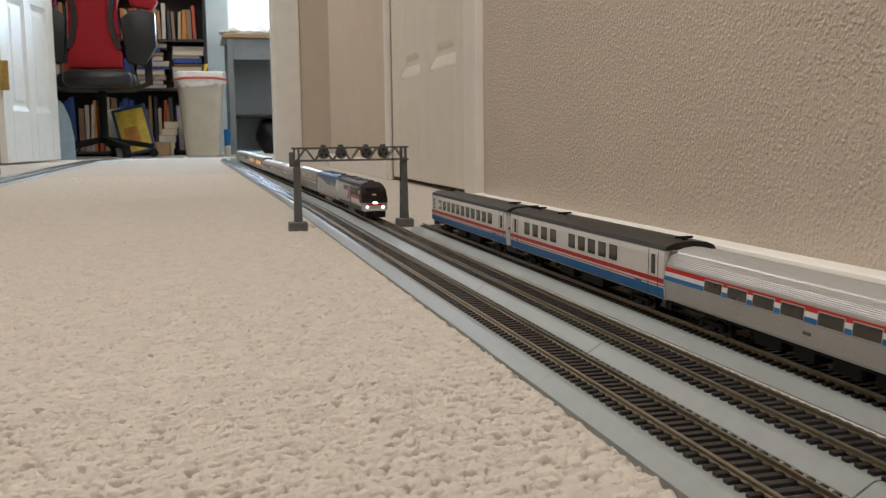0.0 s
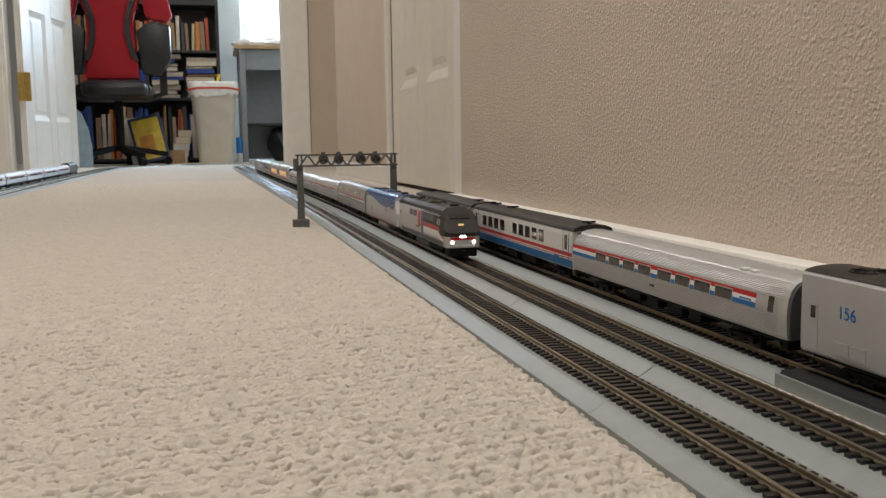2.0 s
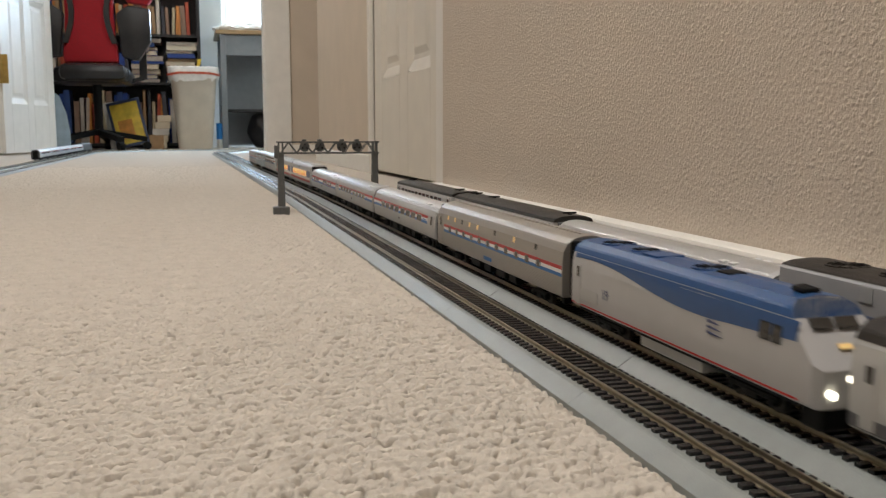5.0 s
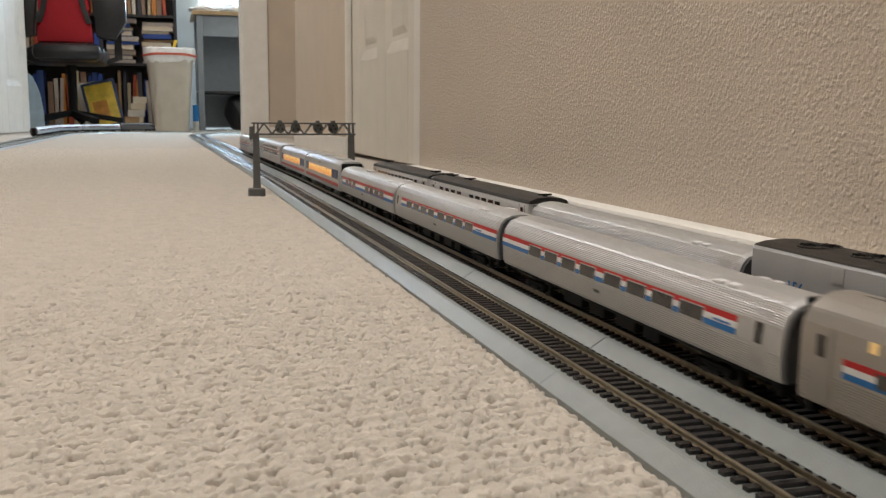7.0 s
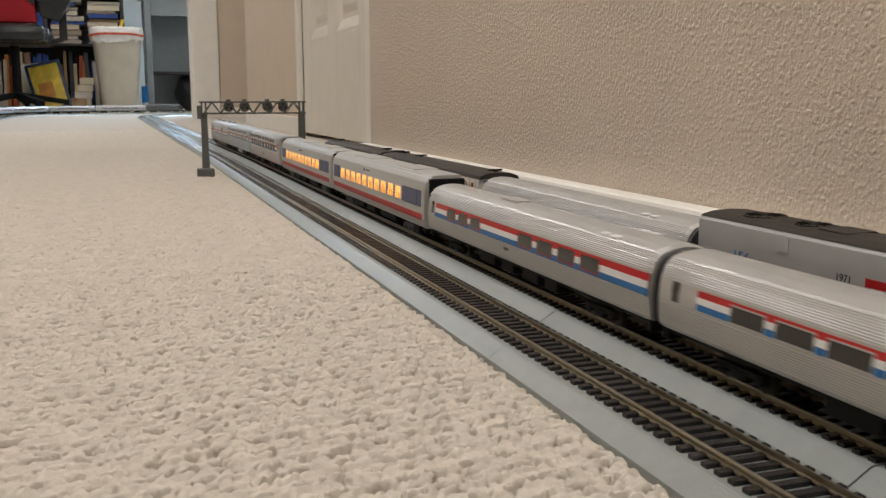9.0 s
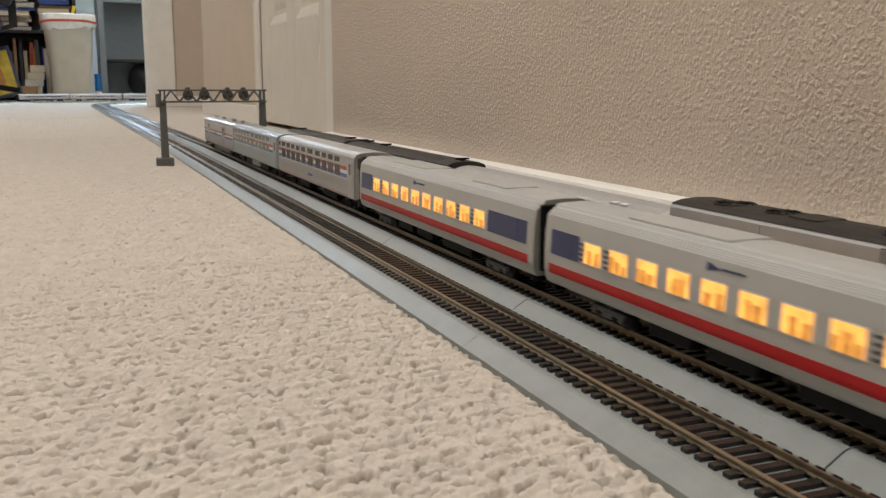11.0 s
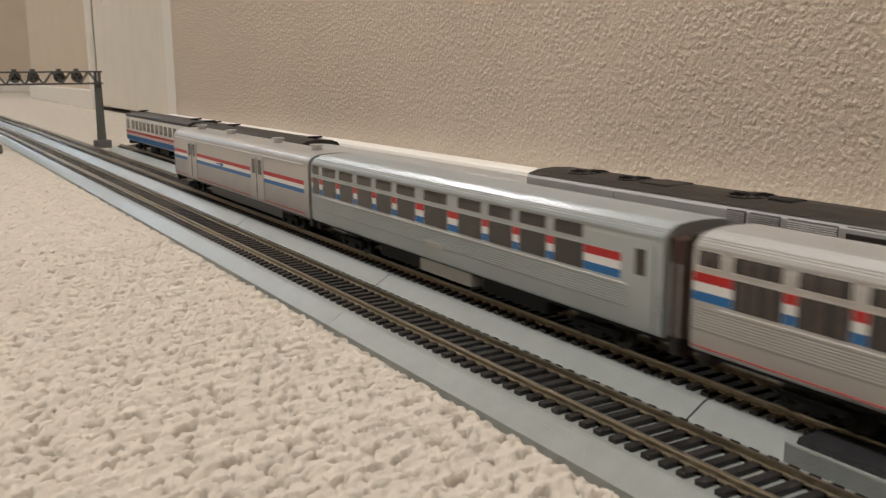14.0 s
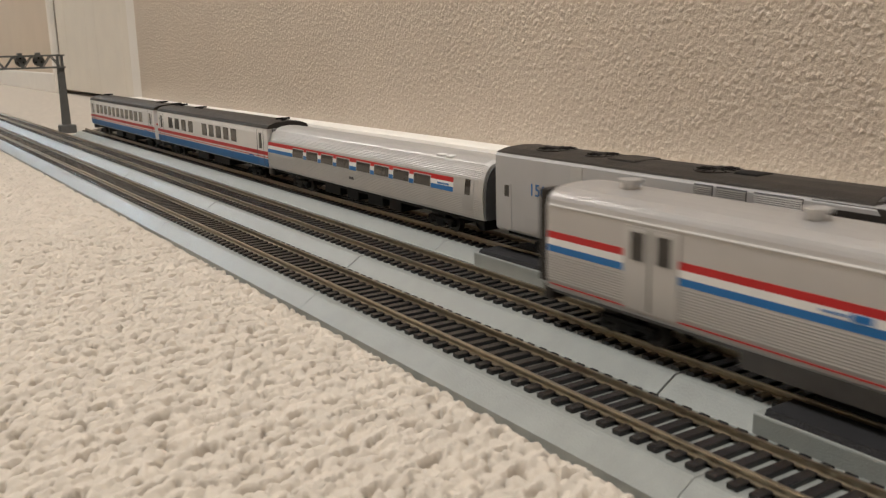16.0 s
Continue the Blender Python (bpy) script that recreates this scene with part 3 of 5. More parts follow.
# ---- signal gantry ----
def gantry():
    g = thing("signal_gantry", "dark grey plastic lattice signal bridge over the tracks", "signal bridge")
    xl, xr, y, zt, zb, dp = -0.058, 0.091, 1.475, 0.113, 0.096, 0.0065
    for x in (xl, xr):
        part("post_base", boxed(x - 0.0135 if x < 0 else x - 0.011, x + 0.012, y - 0.010, y + 0.010, -0.001, 0.013, bevel=0.002), GANTRY, g)
        bm = bmesh.new()
        for dx in (-0.0042, 0.0042):
            for dy in (-0.0042, 0.0042):
                bar(bm, (x + dx * 1.1, y + dy, 0.012), (x + dx * 0.7, y + dy, zt), 0.0018, 0.0018)
        part("post", bm, GANTRY, g)
        n = 8
        for i in range(n):
            z0, z1 = 0.014 + (zb - 0.014) * i / n, 0.014 + (zb - 0.014) * (i + 1) / n
            bm = bmesh.new()
            for dy in (-0.0042, 0.0042):
                bar(bm, (x - 0.004 * (-1) ** i, y + dy, z0), (x + 0.004 * (-1) ** i, y + dy, z1), 0.0011, 0.0011)
            for dx in (-0.0042, 0.0042):
                bar(bm, (x + dx, y - 0.004 * (-1) ** i, z0), (x + dx, y + 0.004 * (-1) ** i, z1), 0.0011, 0.0011)
            part("lattice_bar", bm, GANTRY, g)
        part("post_plate", boxed(x - 0.0044, x + 0.0044, y - 0.0050, y - 0.0042, 0.012, zb), GANTRY, g)
    for dy in (-dp, dp):
        for z in (zt, zb):
            part("chord", bar(bmesh.new(), (xl - 0.006, y + dy, z), (xr + 0.006, y + dy, z), 0.0024, 0.0024), GANTRY, g)
        n = 12
        for i in range(n):
            a, b = xl + (xr - xl) * i / n, xl + (xr - xl) * (i + 1) / n
            z0, z1 = (zb, zt) if i % 2 == 0 else (zt, zb)
            part("truss_bar", bar(bmesh.new(), (a, y + dy, z0), (b, y + dy, z1), 0.0014, 0.0014), GANTRY, g)
    part("walkway", boxed(xl - 0.004, xr + 0.004, y - dp, y + dp, zb - 0.0006, zb + 0.0006), GANTRY, g)
    for x in (-0.021, 0.003, 0.038, 0.062):
        bm = bmesh.new()
        rod(bm, (x, y - dp + 0.0030, 0.1060), (x, y - dp + 0.0044, 0.1060), 0.0080, 20)
        rod(bm, (x, y - dp + 0.0044, 0.1060), (x, y + dp - 0.001, 0.1060), 0.0045, 14)
        h = part("signal_head", bm, GANTRY, g)
        part("signal_cap", boxed(x - 0.0032, x + 0.0032, y - dp + 0.002, y + dp, 0.1142, 0.1175, bevel=0.001), GANTRY, g)
        for k in range(3):
            a = radians(90 + 120 * k)
            part("lens", rod(bmesh.new(), (x + 0.004 * math.cos(a), y - dp + 0.0022, 0.1060 + 0.004 * math.sin(a)), (x + 0.004 * math.cos(a), y - dp + 0.0030, 0.1060 + 0.004 * math.sin(a)), 0.0014, 8), BLACK, h)
    part("relay_box", boxed(xl - 0.010, xl - 0.0045, y - 0.008, y + 0.004, 0.088, 0.108, bevel=0.001), GANTRY, g)

# ---- model railway cars ----
TUBE = [(0.0168, 0.0128), (0.0175, 0.0134), (0.0180, 0.0150), (0.0184, 0.0190), (0.0187, 0.0250), (0.0184, 0.0300), (0.0175, 0.0355), (0.0158, 0.0400), (0.0125, 0.0436), (0.0070, 0.0456), (0.0, 0.0463)]
BOXY = [(0.0174, 0.0126), (0.0183, 0.0136), (0.0185, 0.0220), (0.0185, 0.0455), (0.0178, 0.0488), (0.0158, 0.0512), (0.0120, 0.0527), (0.0060, 0.0534), (0.0, 0.0536)]
HERIT = [(0.0172, 0.0116), (0.0180, 0.0124), (0.0182, 0.0213), (0.0182, 0.0361), (0.0176, 0.0412), (0.0150, 0.0463), (0.0105, 0.0497), (0.0050, 0.0513), (0.0, 0.0516)]
LITP = [(0.0160, 0.0106), (0.0176, 0.0124), (0.0186, 0.0180), (0.0186, 0.0280), (0.0181, 0.0390), (0.0170, 0.0465), (0.0135, 0.0498), (0.0125, 0.0502), (0.0115, 0.0518), (0.0, 0.0524)]
LOCO_FLAT = [(0.0172, 0.0112), (0.0180, 0.0120), (0.0182, 0.0200), (0.0182, 0.0400), (0.0180, 0.0468), (0.0168, 0.0485), (0.0105, 0.0500), (0.0, 0.0506)]
LOCO = [(0.0172, 0.0112), (0.0180, 0.0120), (0.0182, 0.0200), (0.0180, 0.0330), (0.0172, 0.0395), (0.0150, 0.0440), (0.0105, 0.0468), (0.0, 0.0478)]
TURBO = [(0.0160, 0.0120), (0.0178, 0.0132), (0.0184, 0.0190), (0.0183, 0.0400), (0.0178, 0.0435), (0.0162, 0.0462), (0.0110, 0.0482), (0.0, 0.0490)]


def fine(half, ribs=(), step=0.0005, depth=0.00014):
    """The half outline resampled; in the rib ranges of z every other pair of points stands proud."""
    p = np.array(half)
    s = np.concatenate([[0], np.cumsum(np.linalg.norm(np.diff(p, axis=0), axis=1))])
    n = int(s[-1] / step)
    t = np.linspace(0, s[-1], n + 1)
    q = np.stack([np.interp(t, s, p[:, 0]), np.interp(t, s, p[:, 1])], -1)
    d = np.gradient(q, axis=0)
    nrm = np.stack([d[:, 1], -d[:, 0]], -1) / np.linalg.norm(d, axis=1)[:, None]
    keep = []
    for i in range(n + 1):
        rib = any(a <= q[i, 1] <= b for a, b in ribs)
        if rib:
            keep.append(q[i] + nrm[i] * (depth if i % 2 else -depth * 0.4))
        elif i % 3 == 0 or i == n:
            keep.append(q[i])
    keep[-1] = q[-1]
    return [(float(a), float(b)) for a, b in keep]


def side_x(half, z):
    p = np.array(half)
    return float(np.interp(z, p[:, 1], p[:, 0]))


def patch(half, side, y0, y1, z0, z1, off=0.00012, ny=1):
    """A thin plate that follows the car side between two heights (numbers or functions of y)."""
    bm = bmesh.new()
    f0 = z0 if callable(z0) else (lambda y: z0)
    f1 = z1 if callable(z1) else (lambda y: z1)
    nz = 5
    grid = []
    for d in (off, -0.0002):
        rows = []
        for j in range(ny + 1):
            y = y0 + (y1 - y0) * j / ny
            a, b = f0(y), max(f1(y), f0(y) + 1e-5)
            row = []
            for i in range(nz + 1):
                z = a + (b - a) * i / nz
                sl = (side_x(half, z + 0.0004) - side_x(half, z - 0.0004)) / 0.0008
                k = 1 / math.hypot(1, sl)
                row.append(bm.verts.new((side * (side_x(half, z) + d * k), y, z - d * sl * k)))
            rows.append(row)
        grid.append(rows)
    o, n = grid
    for j in range(ny):
        for i in range(nz):
            bm.faces.new((o[j][i], o[j + 1][i], o[j + 1][i + 1], o[j][i + 1]))
    for j in range(ny):
        for i in (0, nz):
            bm.faces.new((o[j][i], o[j + 1][i], n[j + 1][i], n[j][i]))
    for i in range(nz):
        for j in (0, ny):
            bm.faces.new((o[j][i], o[j][i + 1], n[j][i + 1], n[j][i]))
    return bm


def on_sides(name, mat, car, half, y0, y1, z0, z1, off=0.00012, ny=1, label=""):
    for side in (-1, 1):
        part(name, patch(half, side, y0, y1, z0, z1, off, ny), mat, car, label, smooth=True)


def hull(half, length, ribs=(), round_ends=0.0):
    h = fine(half, ribs)
    out = h + [(-x, z) for x, z in h[-2::-1]]
    if not round_ends:
        return extrude(out, -length / 2, length / 2)
    bm = bmesh.new()
    rings = []
    for y, k in ((-length / 2, 1 - round_ends), (-length / 2 + 0.004, 1.0), (length / 2 - 0.004, 1.0), (length / 2, 1 - round_ends)):
        rings.append([bm.verts.new((x * k, y, 0.012 + (z - 0.012) * (1 - (1 - k) * 0.6))) for x, z in out])
    n = len(out)
    for a, b in zip(rings, rings[1:]):
        for i in range(n):
            bm.faces.new((a[i], a[(i + 1) % n], b[(i + 1) % n], b[i]))
    bm.faces.new(rings[0])
    bm.faces.new(rings[-1][::-1])
    return bm


def bogie(car, y, mat=BLACK, r=0.0052, base=0.0145, axles=2):
    bm = bmesh.new()
    for sx in (-1, 1):
        x = sx * 0.0125
        box(bm, x - 0.0012, x + 0.0012, -base, base, 0.0050, 0.0078, bevel=0.0006)
        box(bm, x - 0.0016, x + 0.0016, -0.0045, 0.0045, 0.0030, 0.0066, bevel=0.0006)
        for k in range(axles):
            a = -base * 0.80 + 1.6 * base * k / (axles - 1)
            box(bm, x - 0.0018, x + 0.0018, a - 0.0022, a + 0.0022, 0.0032, 0.0070, bevel=0.0005)
    box(bm, -0.012, 0.012, -0.004, 0.004, 0.0055, 0.0125)
    b = part("bogie", bm, mat, car)
    b.location = (0, y, 0)
    for k in range(axles):
        a = -base * 0.80 + 1.6 * base * k / (axles - 1)
        for sx in (-1, 1):
            bm = bmesh.new()
            rod(bm, (sx * 0.0080, a, r), (sx * 0.0102, a, r), r, 20)
            rod(bm, (sx * 0.0074, a, r), (sx * 0.0080, a, r), r + 0.0007, 20)
            part("wheel", bm, WHEEL, b)
    bm = bmesh.new()
    for k in range(axles):
        a = -base * 0.80 + 1.6 * base * k / (axles - 1)
        rod(bm, (-0.008, a, r), (0.008, a, r), 0.0011, 8)
    part("axle", bm, WHEEL, b)
    return b


def undergear(car, length, mat=BLACK, boxes=((-0.05, 0.016), (-0.022, 0.022), (0.012, 0.018), (0.045, 0.026)), half_w=0.0150):
    part("underframe", boxed(-half_w, half_w, -length / 2 + 0.004, length / 2 - 0.004, 0.0105, 0.0130), mat, car)
    for y, w in boxes:
        part("equipment_box", boxed(-half_w + 0.0005, half_w - 0.0005, y - w / 2, y + w / 2, 0.0046, 0.0110, bevel=0.0006), mat, car)


def ends(car, half, length, mat=BLACK, gap=0.0048, zt=0.0440, wide=0.0095):
    for s in (-1, 1):
        y0, y1 = sorted((s * length / 2, s * (length / 2 + gap)))
        part("diaphragm", boxed(-wide, wide, y0, y1, 0.0132, zt - 0.004, bevel=0.001), mat, car)
        part("coupler", boxed(-0.0022, 0.0022, *sorted((s * (length / 2 - 0.004), s * (length / 2 + gap + 0.002))), 0.0060, 0.0095, bevel=0.0006), mat, car)
        part("step", boxed(-0.0160, 0.0160, *sorted((s * (length / 2 - 0.006), s * (length / 2 - 0.001))), 0.0070, 0.0135, bevel=0.0006), mat, car)


def band(car, half, y0, y1, z0, third, blue=None):
    blue = blue or BLUE
    on_sides("blue_stripe", blue, car, half, y0, y1, z0, z0 + third)
    on_sides("white_stripe", WSTRIPE, car, half, y0, y1, z0 + third, z0 + 2 * third)
    on_sides("red_stripe", RED, car, half, y0, y1, z0 + 2 * third, z0 + 3 * third)


def windows(car, half, spans, z0, z1, mat=GLASS, frame_mat=None, rim=0.0006):
    for a, b in spans:
        if frame_mat:
            on_sides("window_frame", frame_mat, car, half, a - rim, b + rim, z0 - rim, z1 + rim, 0.00020)
        on_sides("window", mat, car, half, a, b, z0, z1, 0.00030)


def even(n, y0, y1, w):
    return [(y0 + (y1 - y0) * (i + 0.5) / n - w / 2, y0 + (y1 - y0) * (i + 0.5) / n + w / 2) for i in range(n)]


L85 = 0.3150


def bars(car, half, y, z, n, w, h, mat, gap=0.0006):
    for i in range(n):
        on_sides("lettering_bar", mat, car, half, y + i * (w + gap), y + i * (w + gap) + w, z, z + h, 0.0003)


def amfleet(label, narrow=True, group="coaches", steel=None, door=-1):
    steel = steel or STEEL
    car = thing("coach_car", label, "model coach", group)
    part("body", hull(TUBE, L85, ((0.0140, 0.0245), (0.0345, 0.0430)), 0.05), steel, car, "ribbed silver tubular shell")
    if narrow:
        band(car, TUBE, *sorted((door * 0.128, -door * 0.1565)), 0.0258, 0.0027)
        spans = [(-0.1025 + i * 0.0262 + (0.005 if i > 3 else 0), -0.1025 + i * 0.0262 + 0.0195 + (0.005 if i > 3 else 0)) for i in range(8)]
        windows(car, TUBE, spans, 0.0262, 0.0322, GLASSLT if group == "parked train" else SLATE, STEEL)
        bars(car, TUBE, -0.1235, 0.0290, 6, 0.0016, 0.0010, BLUE)
    else:
        band(car, TUBE, -0.1565, 0.140, 0.0238, 0.0034)
        spans = even(4, -0.115, -0.010, 0.0190) + even(3, 0.045, 0.115, 0.0170)
        windows(car, TUBE, spans, 0.0256, 0.0326, SLATE, RED)
        part("roof_hatch", boxed(-0.005, 0.005, 0.02, 0.045, 0.0458, 0.0472, bevel=0.0005), steel, car)
    for y in (0.1435 * (door if narrow else 1),):
        on_sides("door", steel, car, TUBE, y - 0.0058, y + 0.0058, 0.0136, 0.0392, 0.0002)
        on_sides("door_window", GLASS, car, TUBE, y - 0.0026, y + 0.0026, 0.0260, 0.0345, 0.0004)
    for y in (-0.1145, -0.104):
        bm = bmesh.new()
        for sx in (-1, 1):
            box(bm, sx * 0.0100 - 0.003, sx * 0.0100 + 0.003, y - 0.0032, y + 0.0032, 0.0436, 0.0450, bevel=0.0004)
        part("roof_vent", bm, WSTRIPE, car)
    part("intake_grille", boxed(-0.0191, 0.0191, 0.001, 0.007, 0.0195, 0.0212), GREYDARK, car)
    undergear(car, L85)
    bogie(car, -0.105)
    bogie(car, 0.105)
    ends(car, TUBE, L85)
    for s in (-1, 1):
        part("end_rim", extrude([(x * 0.88, 0.014 + (z - 0.014) * 0.93) for x, z in TUBE] + [(-x * 0.88, 0.014 + (z - 0.014) * 0.93) for x, z in TUBE[-2::-1]], *sorted((s * L85 / 2, s * (L85 / 2 + 0.0012)))), GREYDARK, car)
    return car


def heritage(label):
    car = thing("sleeper_car", label, "model coach", "train cars")
    part("body", hull(HERIT, L85, ((0.0128, 0.0240),)), BRONZE, car, "warm silver shell with fluted lower side")
    band(car, HERIT, -0.1560, 0.134, 0.0250, 0.0024)
    for i in range(11):
        y = -0.118 + i * 0.0228
        windows(car, HERIT, [(y, y + 0.0075)], 0.0262, 0.0312, GLASSLT)
        if i % 2 == 0 or i > 6:
            windows(car, HERIT, [(y + 0.008, y + 0.0118)], 0.0372, 0.0410, LITDIM if i % 4 else GLASSLT)
    on_sides("name_board", BLUE, car, HERIT, -0.010, 0.010, 0.0150, 0.0180, 0.0004)
    for y in (0.1455,):
        on_sides("door", BRONZE, car, HERIT, y - 0.0055, y + 0.0055, 0.0128, 0.0410, 0.0003)
        on_sides("door_window", GLASS, car, HERIT, y - 0.0024, y + 0.0024, 0.0300, 0.0380, 0.0005)
    part("roof_ridge", boxed(-0.0010, 0.0010, -0.145, 0.145, 0.0513, 0.0520), BRONZE, car)
    undergear(car, L85)
    bogie(car, -0.105)
    bogie(car, 0.105)
    ends(car, HERIT, L85, BLACK, wide=0.0130, zt=0.053)
    return car


def lit_coach(label):
    car = thing("lit_coach_car", label, "model coach", "train cars")
    part("body", hull(LITP, L85 + 0.006, ((0.0468, 0.0496),), 0.02), GREYBODY, car, "smooth light grey shell with ridged roof")
    for a, b in ((-0.1530, -0.102), (0.1250, 0.1530)):
        on_sides("navy_panel", NAVY, car, LITP, a, b, 0.0268, 0.0394, 0.00014)
    on_sides("red_stripe", RED, car, LITP, -0.1550, 0.1550, 0.0166, 0.0216)
    seats = random.Random(8)
    for i, (a, b) in enumerate(even(10, -0.1010, 0.1235, 0.0146)):
        on_sides("window_frame", WHITE, car, LITP, a - 0.0006, b + 0.0006, 0.0270, 0.0380, 0.00018)
        on_sides("lit_window", LIT, car, LITP, a, b, 0.0276, 0.0374, 0.00030)
        # seat shapes in a dimmer glow of their own, standing in for lamplight
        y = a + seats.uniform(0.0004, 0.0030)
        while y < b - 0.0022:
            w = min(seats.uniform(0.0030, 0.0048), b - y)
            on_sides("lit_seat", GLOWSEAT, car, LITP, y, y + w, 0.0276, seats.uniform(0.0318, 0.0350), 0.00042)
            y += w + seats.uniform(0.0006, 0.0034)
        if i in (0, 1, 8, 9):
            for k in range(4):
                z = 0.0280 + k * 0.0025
                on_sides("vent_slat", GREYDARK, car, LITP, b + 0.0010, b + 0.0052, z, z + 0.0012, 0.0003)
    for y in (-0.137, 0.137):
        on_sides("door", NAVY, car, LITP, y - 0.005, y + 0.005, 0.0272, 0.0390, 0.0003)
    on_sides("logo_swoosh", NAVY, car, LITP, 0.020, 0.028, lambda y: 0.0424 - (y - 0.020) * 0.15, lambda y: 0.0426 + (y - 0.020) * 0.26, 0.0002, 4)
    bars(car, LITP, 0.006, 0.0424, 7, 0.0014, 0.0010, NAVY)
    for y, w in ((-0.085, 0.05), (0.06, 0.07)):
        part("roof_unit", boxed(-0.0105, 0.0105, y - w / 2, y + w / 2, 0.0515, 0.0529, bevel=0.0005), GREYBODY, car)
    undergear(car, L85, BLACK, ((-0.045, 0.05), (0.015, 0.03), (0.055, 0.03)))
    bogie(car, -0.105, GREYDARK)
    bogie(car, 0.105, GREYDARK)
    ends(car, LITP, L85, BLACK, wide=0.0145, zt=0.053)
    return car


def viewliner(label, steel):
    car = thing("sleeping_car", label, "model coach", "train cars")
    shell = hull(BOXY, 0.3080, ((0.0205, 0.0285), (0.0495, 0.0530)))
    bmesh.ops.translate(shell, verts=shell.verts[:], vec=(0, 0.0035, 0))
    part("body", shell, steel, car, "flat-sided silver shell with fine ribs")
    part("vestibule", boxed(-0.0150, 0.0150, -0.1575, -0.1503, 0.0132, 0.0490, bevel=0.001), LEATHERY, car, "dark reddish vestibule end")
    for sx in (-1, 1):
        rail = bmesh.new()
        for y in (-0.1520, -0.1560):
            rod(rail, (sx * 0.0160, y, 0.0140), (sx * 0.0160, y, 0.0400), 0.0005, 8)
        part("handrail", rail, STEEL, car)
    warm = steel is STEEL
    band(car, BOXY, -0.1285, 0.1570, 0.0302, 0.0032)
    posts = ((0.1560, 0.0012), (0.1425, 0.0028), (0.1180, 0.0028), (0.0945, 0.0028), (0.0710, 0.0028), (0.0474, 0.0030), (0.0205, 0.0046), (-0.0112, 0.0050), (-0.0388, 0.0030), (-0.0625, 0.0028), (-0.0865, 0.0028), (-0.1100, 0.0028))
    spans = [(b + hb, a - ha) for (a, ha), (b, hb) in zip(posts, posts[1:])]
    low, high = (spans[1:], spans) if warm else (spans, spans)
    windows(car, BOXY, low, 0.0301, 0.0399, SLATE, steel, 0.0004)
    windows(car, BOXY, [(a + 0.0004, b + 0.0004) for a, b in high], 0.0422, 0.0472, SLATE, WSTRIPE if warm else GREYBODY, 0.0004)
    if warm:
        folds = random.Random(5)
        for zone, z0, z1 in ((low, 0.0305, 0.0395), (high, 0.0426, 0.0468)):
            for a, b in zone:
                for f in (0.14, 0.44, 0.70):
                    y = a + (b - a) * (f + folds.uniform(-0.06, 0.06))
                    on_sides("curtain", CURTAIN, car, BOXY, y, y + folds.uniform(0.0014, 0.0034), z0, z1, 0.0004)
        on_sides("red_pinstripe", RED, car, BOXY, -0.128, 0.1565, 0.0143, 0.0146, 0.0003)
    on_sides("sill_rib", WSTRIPE, car, BOXY, -0.146, 0.146, 0.0286, 0.0290, 0.0003)
    on_sides("eave_rib", steel, car, BOXY, -0.1500, 0.1575, 0.0480, 0.0485, 0.0005)
    on_sides("name_board", BLUE if warm else GREYBODY, car, BOXY, -0.002, 0.015, 0.0198, 0.0222, 0.0004)
    for y in (-0.1395,):
        on_sides("door", steel, car, BOXY, y - 0.0068, y + 0.0068, 0.0138, 0.0462, 0.0005)
        on_sides("door_window", GLASS, car, BOXY, y - 0.0026, y + 0.0026, 0.0335, 0.0430, 0.0007)
    undergear(car, L85, BLACK, ((-0.055, 0.05), (0.05, 0.045)))
    if not warm:
        part("equipment_box", boxed(-0.0155, 0.0155, -0.022, 0.026, 0.0046, 0.0112, bevel=0.0006), GREYBODY, car, "grey underfloor tank")
    bogie(car, -0.110)
    bogie(car, 0.110)
    ends(car, BOXY, L85, ROOFDARK, wide=0.0140, zt=0.055)
    return car


